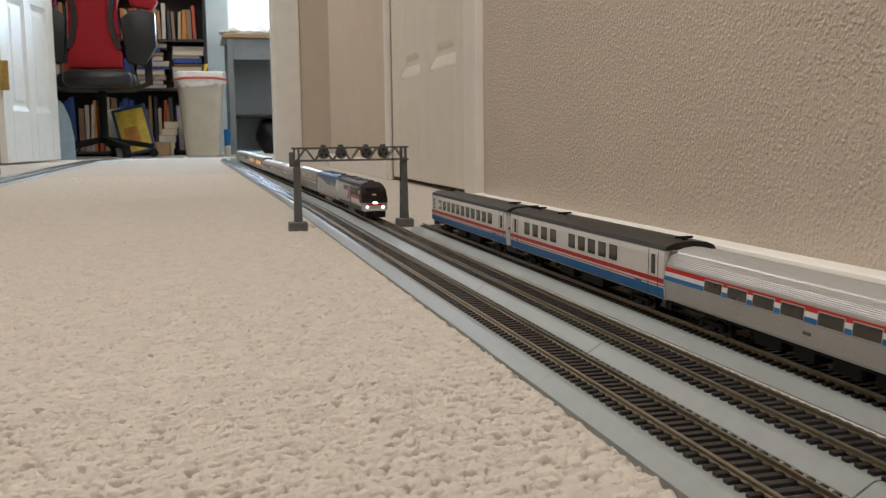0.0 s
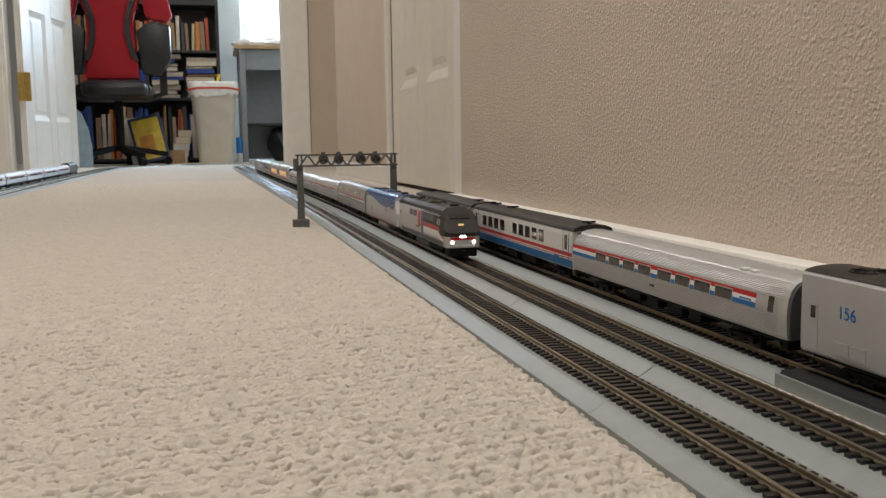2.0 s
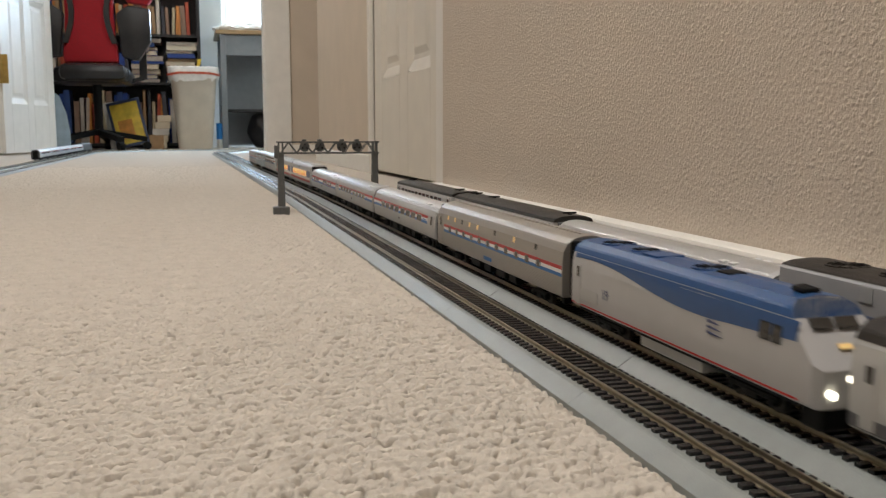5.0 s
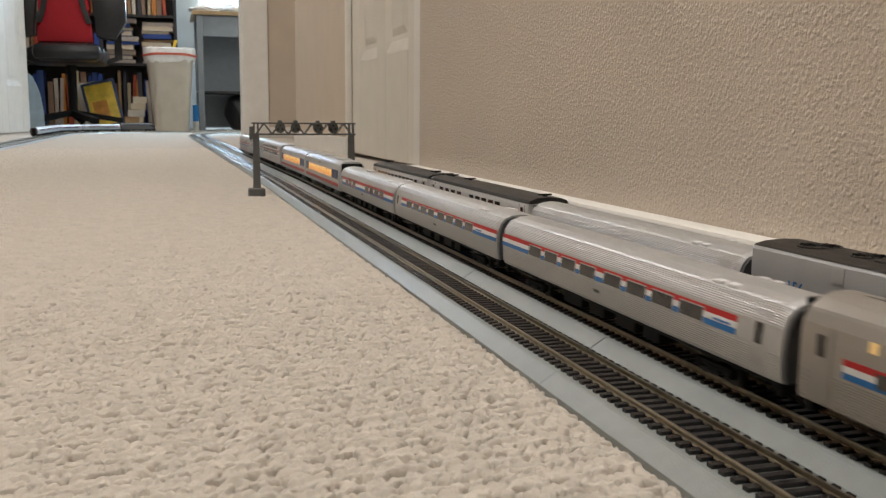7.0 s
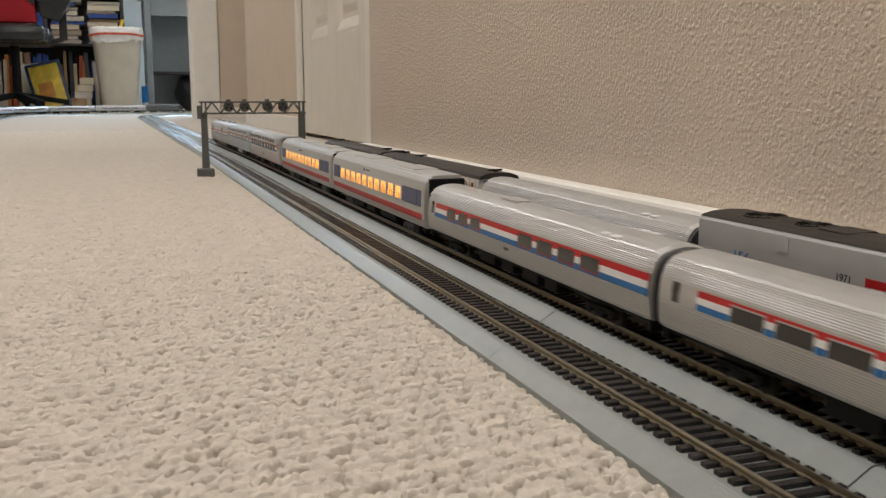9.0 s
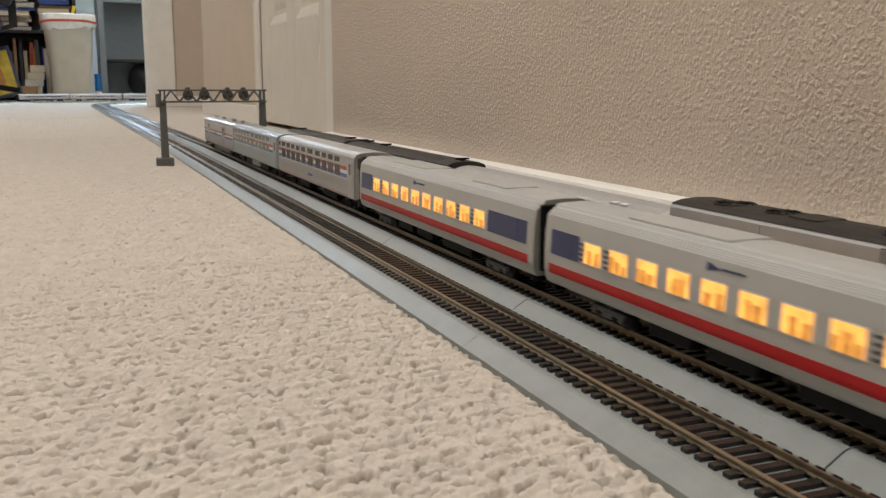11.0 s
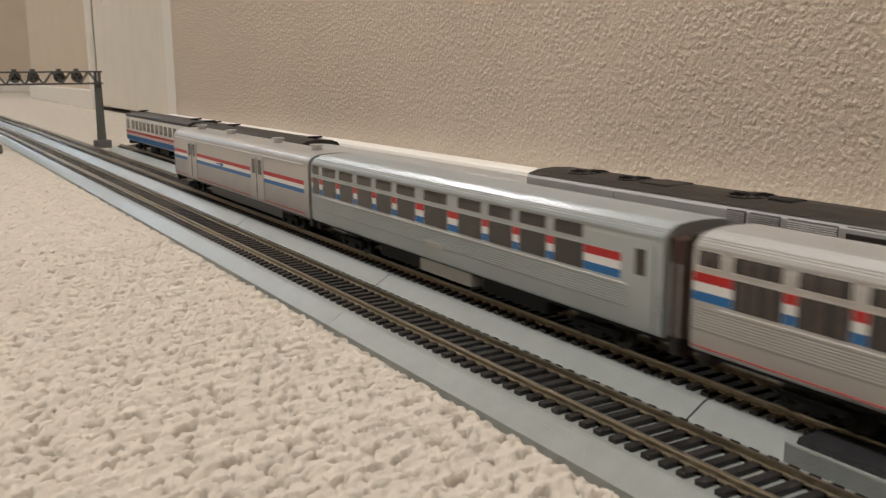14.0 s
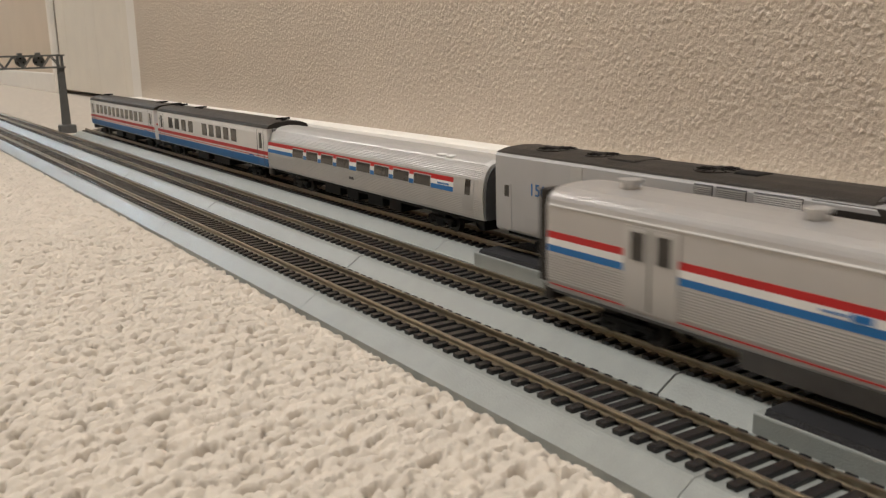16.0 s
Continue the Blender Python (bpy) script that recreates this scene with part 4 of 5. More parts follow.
def baggage(label):
    car = thing("baggage_car", label, "model coach", "train cars")
    shell = hull(BOXY, 0.3090, ((0.0165, 0.0272),))
    bmesh.ops.translate(shell, verts=shell.verts[:], vec=(0, -0.0030, 0))
    part("body", shell, STEEL_WARM, car, "flat-sided silver shell, ribbed below the stripes")
    band(car, BOXY, -0.1500, 0.1508, 0.0280, 0.0027)
    on_sides("red_pinstripe", RED, car, BOXY, -0.150, 0.150, 0.0148, 0.0153)
    on_sides("gutter", WSTRIPE, car, BOXY, -0.150, 0.150, 0.0462, 0.0468, 0.0005)
    for y in (-0.065, 0.0955):
        on_sides("double_door", STEEL, car, BOXY, y - 0.0130, y + 0.0130, 0.0150, 0.0450, 0.0006)
        for d in (-0.0066, 0.0058):
            on_sides("door_frame", GREYBODY, car, BOXY, y + d - 0.0042, y + d + 0.0042, 0.0322, 0.0438, 0.0008)
            on_sides("door_window", GLASS, car, BOXY, y + d - 0.0030, y + d + 0.0030, 0.0330, 0.0430, 0.0010)
            bars(car, BOXY, y + d - 0.003, 0.0185, 3, 0.0017, 0.0014, RED)
        on_sides("door_seam", GREYDARK, car, BOXY, y - 0.0003, y + 0.0003, 0.0155, 0.0445, 0.0009)
    on_sides("logo_patch", BLUE, car, BOXY, 0.0125, 0.0190, 0.0310, 0.0332, 0.0004)
    bars(car, BOXY, 0.020, 0.0316, 5, 0.0013, 0.0009, BLUE)
    for y in (-0.13, -0.06, 0.045, 0.125):
        v = bmesh.new()
        rod(v, (0, y, 0.0530), (0, y, 0.0560), 0.0034, 16)
        rod(v, (0, y, 0.0560), (0, y, 0.0572), 0.0045, 16)
        part("roof_vent", v, STEEL, car)
    undergear(car, L85, GREYDARK, ((-0.02, 0.16),))
    bogie(car, -0.112)
    bogie(car, 0.112)
    ends(car, BOXY, L85, ROOFDARK, wide=0.0140, zt=0.055)
    return car


def turboliner(label, length, windows_at, vents):
    car = thing("turbo_car", label, "model coach", "parked train")
    part("body", hull(TURBO, length), WHITE, car, "smooth white shell")
    part("roof", extrude([(x * 1.01, z + 0.0002) for x, z in TURBO if z > 0.0430] + [(-x * 1.01, z + 0.0002) for x, z in TURBO[::-1] if z > 0.0430][1:], -length / 2 - 0.0008, length / 2 + 0.0008), ROOFDARK, car, "dark grey roof", smooth=True)
    on_sides("blue_skirt", BLUE, car, TURBO, -length / 2, length / 2, 0.0130, 0.0196)
    on_sides("red_stripe", RED, car, TURBO, -length / 2, length / 2, 0.0226, 0.0256)
    on_sides("red_pinstripe", RED, car, TURBO, -length / 2, length / 2, 0.0206, 0.0212)
    windows(car, TURBO, windows_at, 0.0290, 0.0388, GLASS, BLACK, 0.0004)
    for y in (-length / 2 + 0.014, length / 2 - 0.014):
        windows(car, TURBO, [(y - 0.0022, y + 0.0022)], 0.0280, 0.0395, GLASS, BLACK, 0.0004)
        on_sides("door_seam", GREYDARK, car, TURBO, y - 0.0068, y - 0.0064, 0.0140, 0.0425, 0.0003)
        on_sides("door_seam", GREYDARK, car, TURBO, y + 0.0064, y + 0.0068, 0.0140, 0.0425, 0.0003)
    for y in vents:
        bm = bmesh.new()
        rod(bm, (0, y, 0.0486), (0, y, 0.0508), 0.0014, 10)
        rod(bm, (-0.0060, y, 0.0508), (0.0060, y, 0.0508), 0.0008, 8)
        rod(bm, (0, y - 0.004, 0.0500), (0, y + 0.004, 0.0500), 0.0008, 8)
        part("roof_vent", bm, BLACK, car)
    bars(car, TURBO, -length / 2 + 0.03, 0.0198, 5, 0.0016, 0.0010, BLUE)
    undergear(car, length, BLACK, ((-0.03, 0.04), (0.02, 0.03)))
    bogie(car, -length / 2 + 0.042)
    bogie(car, length / 2 - 0.042)
    ends(car, TURBO, length, GREYDARK, gap=0.007, wide=0.0140, zt=0.048)
    for s in (-1, 1):
        for sx in (-1, 1):
            part("tail_lamp", rod(bmesh.new(), (sx * 0.0148, s * length / 2, 0.0285), (sx * 0.0148, s * (length / 2 + 0.0012), 0.0285), 0.0012, 10), RED, car)
    return car


LLOC = 0.240


def taller(car, k, z0=0.0095):
    """Raises all that lies above the frame of a car by the factor k."""
    for ob in car.children:
        if ob.name.split(".")[0] in ("bogie", "coupler", "pilot", "fuel_tank", "underframe"):
            continue
        for o in (ob, *ob.children):
            if o.location.length > 1e-6:
                o.location.z = z0 + (o.location.z - z0) * k
            else:
                for v in o.data.vertices:
                    v.co.z = z0 + (v.co.z - z0) * k if v.co.z > z0 else v.co.z


def diesel(label, scheme, group="locomotives"):
    """A monocoque passenger diesel; its nose points along -y."""
    side, roof = {"grey": (GREYBODY, ROOFDARK), "blue": (LOCOGREY, ROYAL), "silver": (SILVERFLAT, ROOFDARK), "dark": (GREYDARK, GREYDARK)}[scheme]
    car = thing("diesel_locomotive", label, "model locomotive", group)
    shell = LOCO_FLAT if scheme == "silver" else LOCO
    up = 0.0028 if scheme == "silver" else 0.0
    h = fine(shell)
    out = h + [(-x, z) for x, z in h[-2::-1]]

    def nosed(outline, y0, y1):
        bm = extrude(outline, y0, y1)
        cuts = [((0, -LLOC / 2 + 0.0015, 0.0260), (0, -1, 0.06)), ((0, -LLOC / 2 + 0.0022, 0.0255), (0, -1, 1.05)), ((0.0125, -LLOC / 2, 0.02), (0.62, -1, 0.05)), ((-0.0125, -LLOC / 2, 0.02), (-0.62, -1, 0.05)), ((0, -LLOC / 2 + 0.02, 0.0475 + up), (0, -0.12, 1))]
        for co, no in cuts:
            g = bm.verts[:] + bm.edges[:] + bm.faces[:]
            r = bmesh.ops.bisect_plane(bm, geom=g, plane_co=co, plane_no=no, clear_outer=True)
            edges = [e for e in r["geom_cut"] if isinstance(e, bmesh.types.BMEdge)]
            if edges:
                bmesh.ops.holes_fill(bm, edges=edges, sides=0)
        return bm

    part("body", nosed(out, -LLOC / 2, LLOC / 2), side, car, "smooth painted hood with raked nose")
    rz = {"blue": 0.0395, "silver": 0.0474}.get(scheme, 0.0400)
    top = [(x * 1.006, z + 0.00018) for x, z in h if z > rz]
    part("roof", nosed(top + [(-x, z) for x, z in top[-2::-1]], -LLOC / 2 + 0.001, LLOC / 2 + 0.0004), roof, car, "painted roof panel")
    yn = -LLOC / 2
    if scheme == "blue":
        wave = lambda y: 0.0345 + 0.0042 * math.sin((y - 0.03) * 26) - 0.06 * max(0, -y - 0.06)
        on_sides("blue_wave", ROYAL, car, shell, yn + 0.014, LLOC / 2 - 0.004, wave, 0.0405, 0.00014, 30)
        on_sides("red_pinstripe", RED, car, shell, yn + 0.012, LLOC / 2, 0.0122, 0.0130)
        for k in range(3):
            on_sides("logo_swoosh", NAVY, car, shell, -0.052 + k * 0.001, -0.040, 0.0240 + 0.0024 * k, (lambda k: (lambda y: 0.0240 + 0.0024 * k + max(0.0003, 0.0014 * (0.5 + (y + 0.046) / 0.014))))(k), 0.0003, 6)
        for sd in (-1, 1):
            lettering("road_number", "19", 0.0085, NAVY, car, pose(sd * 0.0184, 0.071, 0.0225, 90, 0, 90 * sd))
        on_sides("side_grille", GREYBODY, car, shell, 0.082, 0.106, 0.0160, 0.0220, 0.0003)
    elif scheme == "grey":
        swoop = lambda y: -0.30 * max(0, -0.086 - y)
        on_sides("grey_skirt", GREYDARK, car, shell, yn + 0.012, LLOC / 2, 0.0120, 0.0165)
        on_sides("upper_side", ROOFDARK, car, shell, yn + 0.016, -0.016, lambda y: 0.0290 + swoop(y), 0.0405, 0.00011, 16)
        on_sides("white_stripe", WSTRIPE, car, shell, yn + 0.012, -0.016, lambda y: 0.0188 + 0.4 * swoop(y), lambda y: 0.0246 + swoop(y), 0.00012, 16)
        on_sides("red_stripe", RED, car, shell, yn + 0.012, -0.016, lambda y: 0.0248 + swoop(y), lambda y: 0.0288 + swoop(y), 0.00013, 16)
        on_sides("red_panel", RED, car, shell, -0.002, 0.012, lambda y: 0.0240 - (y + 0.002) * 0.3, 0.0385, 0.00014, 6)
        on_sides("blue_panel", NAVY, car, shell, -0.016, -0.005, 0.0150, 0.0395, 0.00013)
        on_sides("cab_shade", ROOFDARK, car, shell, yn + 0.010, yn + 0.030, 0.0290, 0.0395, 0.00016)
        windows(car, shell, [(-0.065, -0.048), (-0.046, -0.03), (-0.028, -0.018), (0.018, 0.036), (0.040, 0.056)], 0.0320, 0.0380, GREYDARK)
        bars(car, shell, 0.010, 0.0215, 6, 0.0016, 0.0013, NAVY)
        for sd in (-1, 1):
            part("rear_grille", patch(shell, sd, 0.060, 0.095, 0.0160, 0.0220, 0.0003), STEEL, car)
    elif scheme == "silver":
        on_sides("roof_shoulder", ROOFDARK, car, shell, yn + 0.02, -0.070, 0.0340, 0.0476, 0.00013)
        on_sides("hood_blank", GREYBODY, car, shell, 0.052, 0.060, 0.0402, 0.0466, 0.0004)
        on_sides("red_stripe", RED, car, shell, yn + 0.012, 0.006, 0.0345, 0.0378)
        on_sides("white_stripe", WSTRIPE, car, shell, yn + 0.012, 0.003, 0.0312, 0.0345)
        on_sides("blue_stripe", BLUE, car, shell, yn + 0.012, 0.000, 0.0279, 0.0312)
        for sd in (-1, 1):
            lettering("road_number", "156", 0.0088, BLUE, car, pose(sd * 0.01835, 0.0850, 0.0330, 90, 0, 90 * sd))
            lettering("year_number", "1971", 0.0046, BLACK, car, pose(sd * 0.01825, 0.018, 0.0355, 90, 0, 90 * sd))
        for y, w in ((-0.0205, 0.009), (-0.0345, 0.014), (-0.056, 0.021)):
            for k in range(8):
                on_sides("louvre_slat", WSTRIPE if w > 0.02 else GREYBODY, car, shell, y - w / 2, y + w / 2, 0.0412 + k * 0.00072, 0.0416 + k * 0.00072, 0.0007)
            on_sides("louvre_back", GREYDARK, car, shell, y - w / 2 - 0.0004, y + w / 2 + 0.0004, 0.0409, 0.0472, 0.0003)
        for y in (0.076, 0.088):
            on_sides("rear_grille", side, car, shell, y - 0.005, y + 0.005, 0.0140, 0.0200, 0.0003)
    on_sides("door", side, car, shell, LLOC / 2 - 0.0135, LLOC / 2 - 0.0055, 0.0125, 0.0345, 0.0003)
    on_sides("door_window", GLASS, car, shell, LLOC / 2 - 0.0118, LLOC / 2 - 0.0082, 0.0280, 0.0335, 0.0005)
    windows(car, shell, [(yn + 0.0245, yn + 0.0300), (yn + 0.0320, yn + 0.0390)], 0.0305, 0.0365, GLASS, BLACK, 0.0005)
    # nose windscreens, lamps and number board
    slope = Vector((0, -1, 1.05)).normalized()
    base = Vector((0, yn + 0.0022, 0.0255))
    upv = Vector((0, 1.05, 1)).normalized()
    tilt = math.degrees(math.atan2(1.05, 1))
    for sx in (-1, 1):
        w = part("windscreen", boxed(-0.0052, 0.0052, -0.0003, 0.0003, -0.0028, 0.0028, bevel=0.0002), GLASS, car)
        c = base + upv * 0.0190 + slope * 0.0009
        w.matrix_local = pose(sx * 0.0058, c.y, c.z, -tilt, 0, 0)
        part("ditch_light", rod(bmesh.new(), (sx * 0.0112, yn - 0.0005, 0.0165), (sx * 0.0112, yn + 0.004, 0.0165), 0.0015, 14), LAMP, car)
        part("headlight", rod(bmesh.new(), (sx * 0.0018, yn + 0.0008, 0.0215), (sx * 0.0018, yn + 0.004, 0.0215), 0.0014, 14), LAMP, car)
    c = base + upv * 0.0085 + slope * 0.0009
    n = part("number_board", boxed(-0.0030, 0.0030, -0.0003, 0.0003, -0.0012, 0.0012), LITDIM, car)
    n.matrix_local = pose(0, c.y, c.z, -tilt, 0, 0)
    if scheme in ("grey", "dark"):
        part("nose_red_stripe", boxed(-0.0125, 0.0125, yn + 0.0006, yn + 0.0032, 0.0186, 0.0205), RED, car)
        part("nose_white_stripe", boxed(-0.0128, 0.0128, yn + 0.0006, yn + 0.0032, 0.0128, 0.0140), WSTRIPE, car)
    if scheme in ("grey", "dark"):
        cap = [(x * 1.012, z + 0.0002) for x, z in h if z > 0.0205]
        bm = nosed(cap + [(-x, z) for x, z in cap[-2::-1]], -LLOC / 2 - 0.001, -LLOC / 2 + 0.0275)
        bmesh.ops.translate(bm, verts=bm.verts[:], vec=(0, -0.0004, 0.0001))
        part("nose_cap", bm, ROOFDARK, car, "dark grey upper nose and cab front")
    part("pilot", boxed(-0.0150, 0.0150, yn + 0.001, yn + 0.014, 0.0022, 0.0118, bevel=0.001), BLACK, car)
    part("coupler", boxed(-0.0025, 0.0025, yn - 0.006, yn + 0.004, 0.0050, 0.0085, bevel=0.0006), BLACK, car)
    part("coupler", boxed(-0.0025, 0.0025, LLOC / 2 - 0.004, LLOC / 2 + 0.006, 0.0050, 0.0085, bevel=0.0006), BLACK, car)
    # roof fans and hatches
    for y, rr in ((0.092, 0.0105), (0.058, 0.0085), (-0.012, 0.0100)):
        bm = bmesh.new()
        rod(bm, (0, y, 0.0466 + up), (0, y, 0.0480 + up), rr, 24)
        f = part("roof_fan", bm, roof, car)
        bm = bmesh.new()
        for k in range(6):
            a = radians(30 * k)
            bar(bm, (-rr * 0.9 * math.cos(a), y - rr * 0.9 * math.sin(a), 0.0481 + up), (rr * 0.9 * math.cos(a), y + rr * 0.9 * math.sin(a), 0.0481 + up), 0.0006, 0.0005)
        part("fan_grille", bm, BLACK, f)
    part("roof_hatch", boxed(-0.0085, 0.0085, 0.028, 0.046, 0.0470 + up, 0.0482 + up, bevel=0.0006), roof, car)
    part("exhaust", boxed(-0.0050, 0.0050, -0.036, -0.024, 0.0470 + up, 0.0484 + up, bevel=0.0008), BLACK, car)
    bm = bmesh.new()
    for k in range(3):
        rod(bm, (-0.003 + 0.003 * k, -0.090, 0.0485), (-0.003 + 0.003 * k, -0.082 + 0.001 * k, 0.0490), 0.0012, 10)
    part("horn", bm, BLACK, car)
    part("fuel_tank", boxed(-0.0155, 0.0155, -0.032, 0.032, 0.0034, 0.0116, bevel=0.0015), GREYDARK if scheme != "blue" else GREYBODY, car)
    part("underframe", boxed(-0.0160, 0.0160, -0.105, 0.112, 0.0095, 0.0122), BLACK, car)
    bogie(car, -0.070, BLACK, 0.0055, 0.0185)
    bogie(car, 0.075, BLACK, 0.0055, 0.0185)
    taller(car, 1.09 if scheme == "silver" else 1.11)
    return car


# ---- office furniture ----
def office():
    PLASTIC = material("cream_bin_plastic", (0.62, 0.56, 0.47), 0.45, 0, 0.05, 12)
    BAG = material("white_bin_bag", (0.78, 0.76, 0.72), 0.4, 0, 0.12, 25, 0.004, 40)
    REDCORD = material("red_drawstring", (0.55, 0.10, 0.05), 0.6, 0, 0.1, 60)
    REDF = material("red_chair_fabric", (0.36, 0.006, 0.014), 0.8, 0, 0.1, 60, 0.001, 300)
    LEATHER = material("black_leather", (0.015, 0.015, 0.017), 0.33, 0, 0.2, 40, 0.001, 120)
    SHELF = material("black_shelf_board", (0.022, 0.020, 0.020), 0.5, 0, 0.2, 30)
    GREYM = material("grey_desk_metal", (0.22, 0.24, 0.26), 0.4, 0.3, 0.06, 20)
    OAK = material("oak_desk_top", (0.36, 0.24, 0.12), 0.4, 0, 0.15, 20)
    YEL = material("yellow_print", (0.72, 0.50, 0.06), 0.5, 0, 0.25, 14)
    PALE = material("pale_print", (0.62, 0.60, 0.55), 0.5, 0, 0.2, 10)
    FRAME = material("dark_blue_frame", (0.03, 0.045, 0.10), 0.35, 0, 0.1, 40)
    ICE = material("pale_blue_plastic", (0.36, 0.48, 0.58), 0.4, 0, 0.1, 20)
    rng = random.Random(4)
    by = 7.25
    # bin
    b = thing("waste_bin", "cream plastic waste bin with a white bag and red drawstring", "waste bin")
    bm = bmesh.new()
    rings = []
    for z, w, d in ((0.0, 0.118, 0.105), (0.012, 0.124, 0.11), (0.54, 0.168, 0.14), (0.555, 0.178, 0.15), (0.575, 0.178, 0.15), (0.575, 0.165, 0.138), (0.06, 0.115, 0.10)):
        ring = []
        for k in range(32):
            a = 2 * math.pi * k / 32
            cx, sx = math.copysign(abs(math.cos(a)) ** 0.45, math.cos(a)), math.copysign(abs(math.sin(a)) ** 0.45, math.sin(a))
            ring.append(bm.verts.new((-0.150 + w * cx, by + d * sx, z)))
        rings.append(ring)
    for p, q in zip(rings, rings[1:]):
        for k in range(32):
            bm.faces.new((p[k], p[(k + 1) % 32], q[(k + 1) % 32], q[k]))
    bm.faces.new(rings[0])
    bm.faces.new(rings[-1])
    part("bin_body", bm, PLASTIC, b, smooth=True)
    bm = bmesh.new()
    prev = None
    for j, (z, g) in enumerate(((0.50, 0.004), (0.53, 0.009), (0.56, 0.008), (0.59, 0.006), (0.60, -0.004), (0.585, -0.02))):
        ring = []
        for k in range(48):
            a = 2 * math.pi * k / 48
            cx, sx = math.copysign(abs(math.cos(a)) ** 0.45, math.cos(a)), math.copysign(abs(math.sin(a)) ** 0.45, math.sin(a))
            n = rng.uniform(-0.004, 0.004) + (rng.uniform(-0.02, 0.012) if j == 0 else 0)
            ring.append(bm.verts.new((-0.150 + (0.176 + g + n * 0.4) * cx, by + (0.148 + g) * sx, z + n)))
        if prev:
            for k in range(48):
                bm.faces.new((prev[k], prev[(k + 1) % 48], ring[(k + 1) % 48], ring[k]))
        prev = ring
    part("bin_bag", bm, BAG, b, "crinkled white liner folded over the rim", smooth=True)
    bm = bmesh.new()
    pts = [(-0.150 + 0.189 * math.copysign(abs(math.cos(a)) ** 0.45, math.cos(a)), by + 0.160 * math.copysign(abs(math.sin(a)) ** 0.45, math.sin(a)), 0.545 + 0.006 * math.sin(3 * a)) for a in [2 * math.pi * k / 40 for k in range(41)]]
    for p, q in zip(pts, pts[1:]):
        bar(bm, p, q, 0.005, 0.016)
    part("drawstring", bm, REDCORD, b)
    bm = bmesh.new()
    bar(bm, (-0.13, by - 0.03, 0.56), (-0.10, by, 0.66), 0.03, 0.004)
    tagged(part("paper_scrap", bm, YEL), "crumpled yellow paper sticking out of the bin", "paper")
    # bookshelf behind chair and bin
    sh = thing("bookshelf", "black bookcase crammed with books", "bookcase")
    x0, x1, y0, y1 = -1.25, -0.10, 7.52, 7.80
    for x in (x0, x1):
        part("side_panel", boxed(x - 0.012, x + 0.012, y0, y1, 0, 2.0, bevel=0.002), SHELF, sh)
    part("back_panel", boxed(x0 + 0.012, x1 - 0.012, y1 - 0.012, y1, 0, 2.0), SHELF, sh)
    levels = (0.04, 0.50, 0.86, 1.22, 1.58, 1.97)
    for z in levels:
        part("shelf_board", boxed(x0 + 0.012, x1 - 0.012, y0, y1 - 0.012, z - 0.02, z, bevel=0.002), SHELF, sh)
    cols = [(0.32, 0.20, 0.10), (0.03, 0.07, 0.22), (0.50, 0.45, 0.38), (0.40, 0.07, 0.03), (0.50, 0.19, 0.04), (0.05, 0.05, 0.06), (0.24, 0.15, 0.10), (0.50, 0.42, 0.27), (0.17, 0.10, 0.07), (0.02, 0.06, 0.26)]
    mats = [material("book_cloth", c, 0.55, 0, 0.12, 40) for c in cols]
    PAGE = material("book_pages", (0.62, 0.55, 0.42), 0.8, 0, 0.15, 200)

    def book(x, z, w, d, h, m, flat=False, lean=0.0):
        bk = thing("book", "closed book on the crowded shelf", "book", "books on the bookcase")
        bm = bmesh.new()
        if flat:
            box(bm, 0, h, 0, d, 0, 0.003)
            box(bm, 0, h, 0, d, w - 0.003, w)
            box(bm, 0, 0.003, 0, d, 0, w) if rng.random() < 0.5 else box(bm, 0, h, 0, 0.003, 0, w)
            part("cover", bm, m, bk)
            part("page_block", boxed(0.004, h - 0.005, 0.005, d - 0.004, 0.003, w - 0.003), PAGE, bk)
        else:
            box(bm, 0, 0.003, 0, d, 0, h)
            box(bm, w - 0.003, w, 0, d, 0, h)
            box(bm, 0, w, 0, 0.003, 0, h)
            part("cover", bm, m, bk)
            part("page_block", boxed(0.003, w - 0.003, 0.004, d - 0.005, 0.004, h - 0.004), PAGE, bk)
        bk.matrix_world = Matrix.Translation((x, y0 + 0.012 + rng.uniform(0, 0.03), z)) @ Matrix.Rotation(radians(lean), 4, "Y")

    for z, hi in zip(levels[:3], (0.41, 0.24, 0.27)):
        x = x0 + 0.02
        while x < x1 - 0.06:
            w = rng.uniform(0.016, 0.045)
            if z > 0.4 and z < 0.8 and x > -0.62:
                break
            book(x, z, w, 0.19, hi * rng.uniform(0.72, 1.0), rng.choice(mats), lean=rng.choice((0, 0, 0, 2.5, -2)))
            x += w + 0.002 + (0.01 if rng.random() < 0.15 else 0)
    for xs in (-0.60, -0.34):
        z = 0.50
        while z < 0.80:
            w = rng.uniform(0.018, 0.04)
            book(xs + rng.uniform(-0.01, 0.01), z, w, 0.20, rng.uniform(0.18, 0.235), rng.choice(mats[:3] + [mats[9], mats[2]]), flat=True)
            z += w + 0.001
    # framed print leaning against the shelf
    def leaning(label, x, y, w, h, fm, pm, lean):
        f = thing("framed_picture", label, "picture", "leaning pictures")
        t = 0.020
        for a in ((0, w, 0, t), (0, w, h - t, h), (0, t, t, h - t), (w - t, w, t, h - t)):
            part("frame_bar", boxed(a[0], a[1], 0, 0.016, a[2], a[3], bevel=0.002), fm, f)
        part("print", boxed(t, w - t, 0.008, 0.013, t, h - t), pm, f)
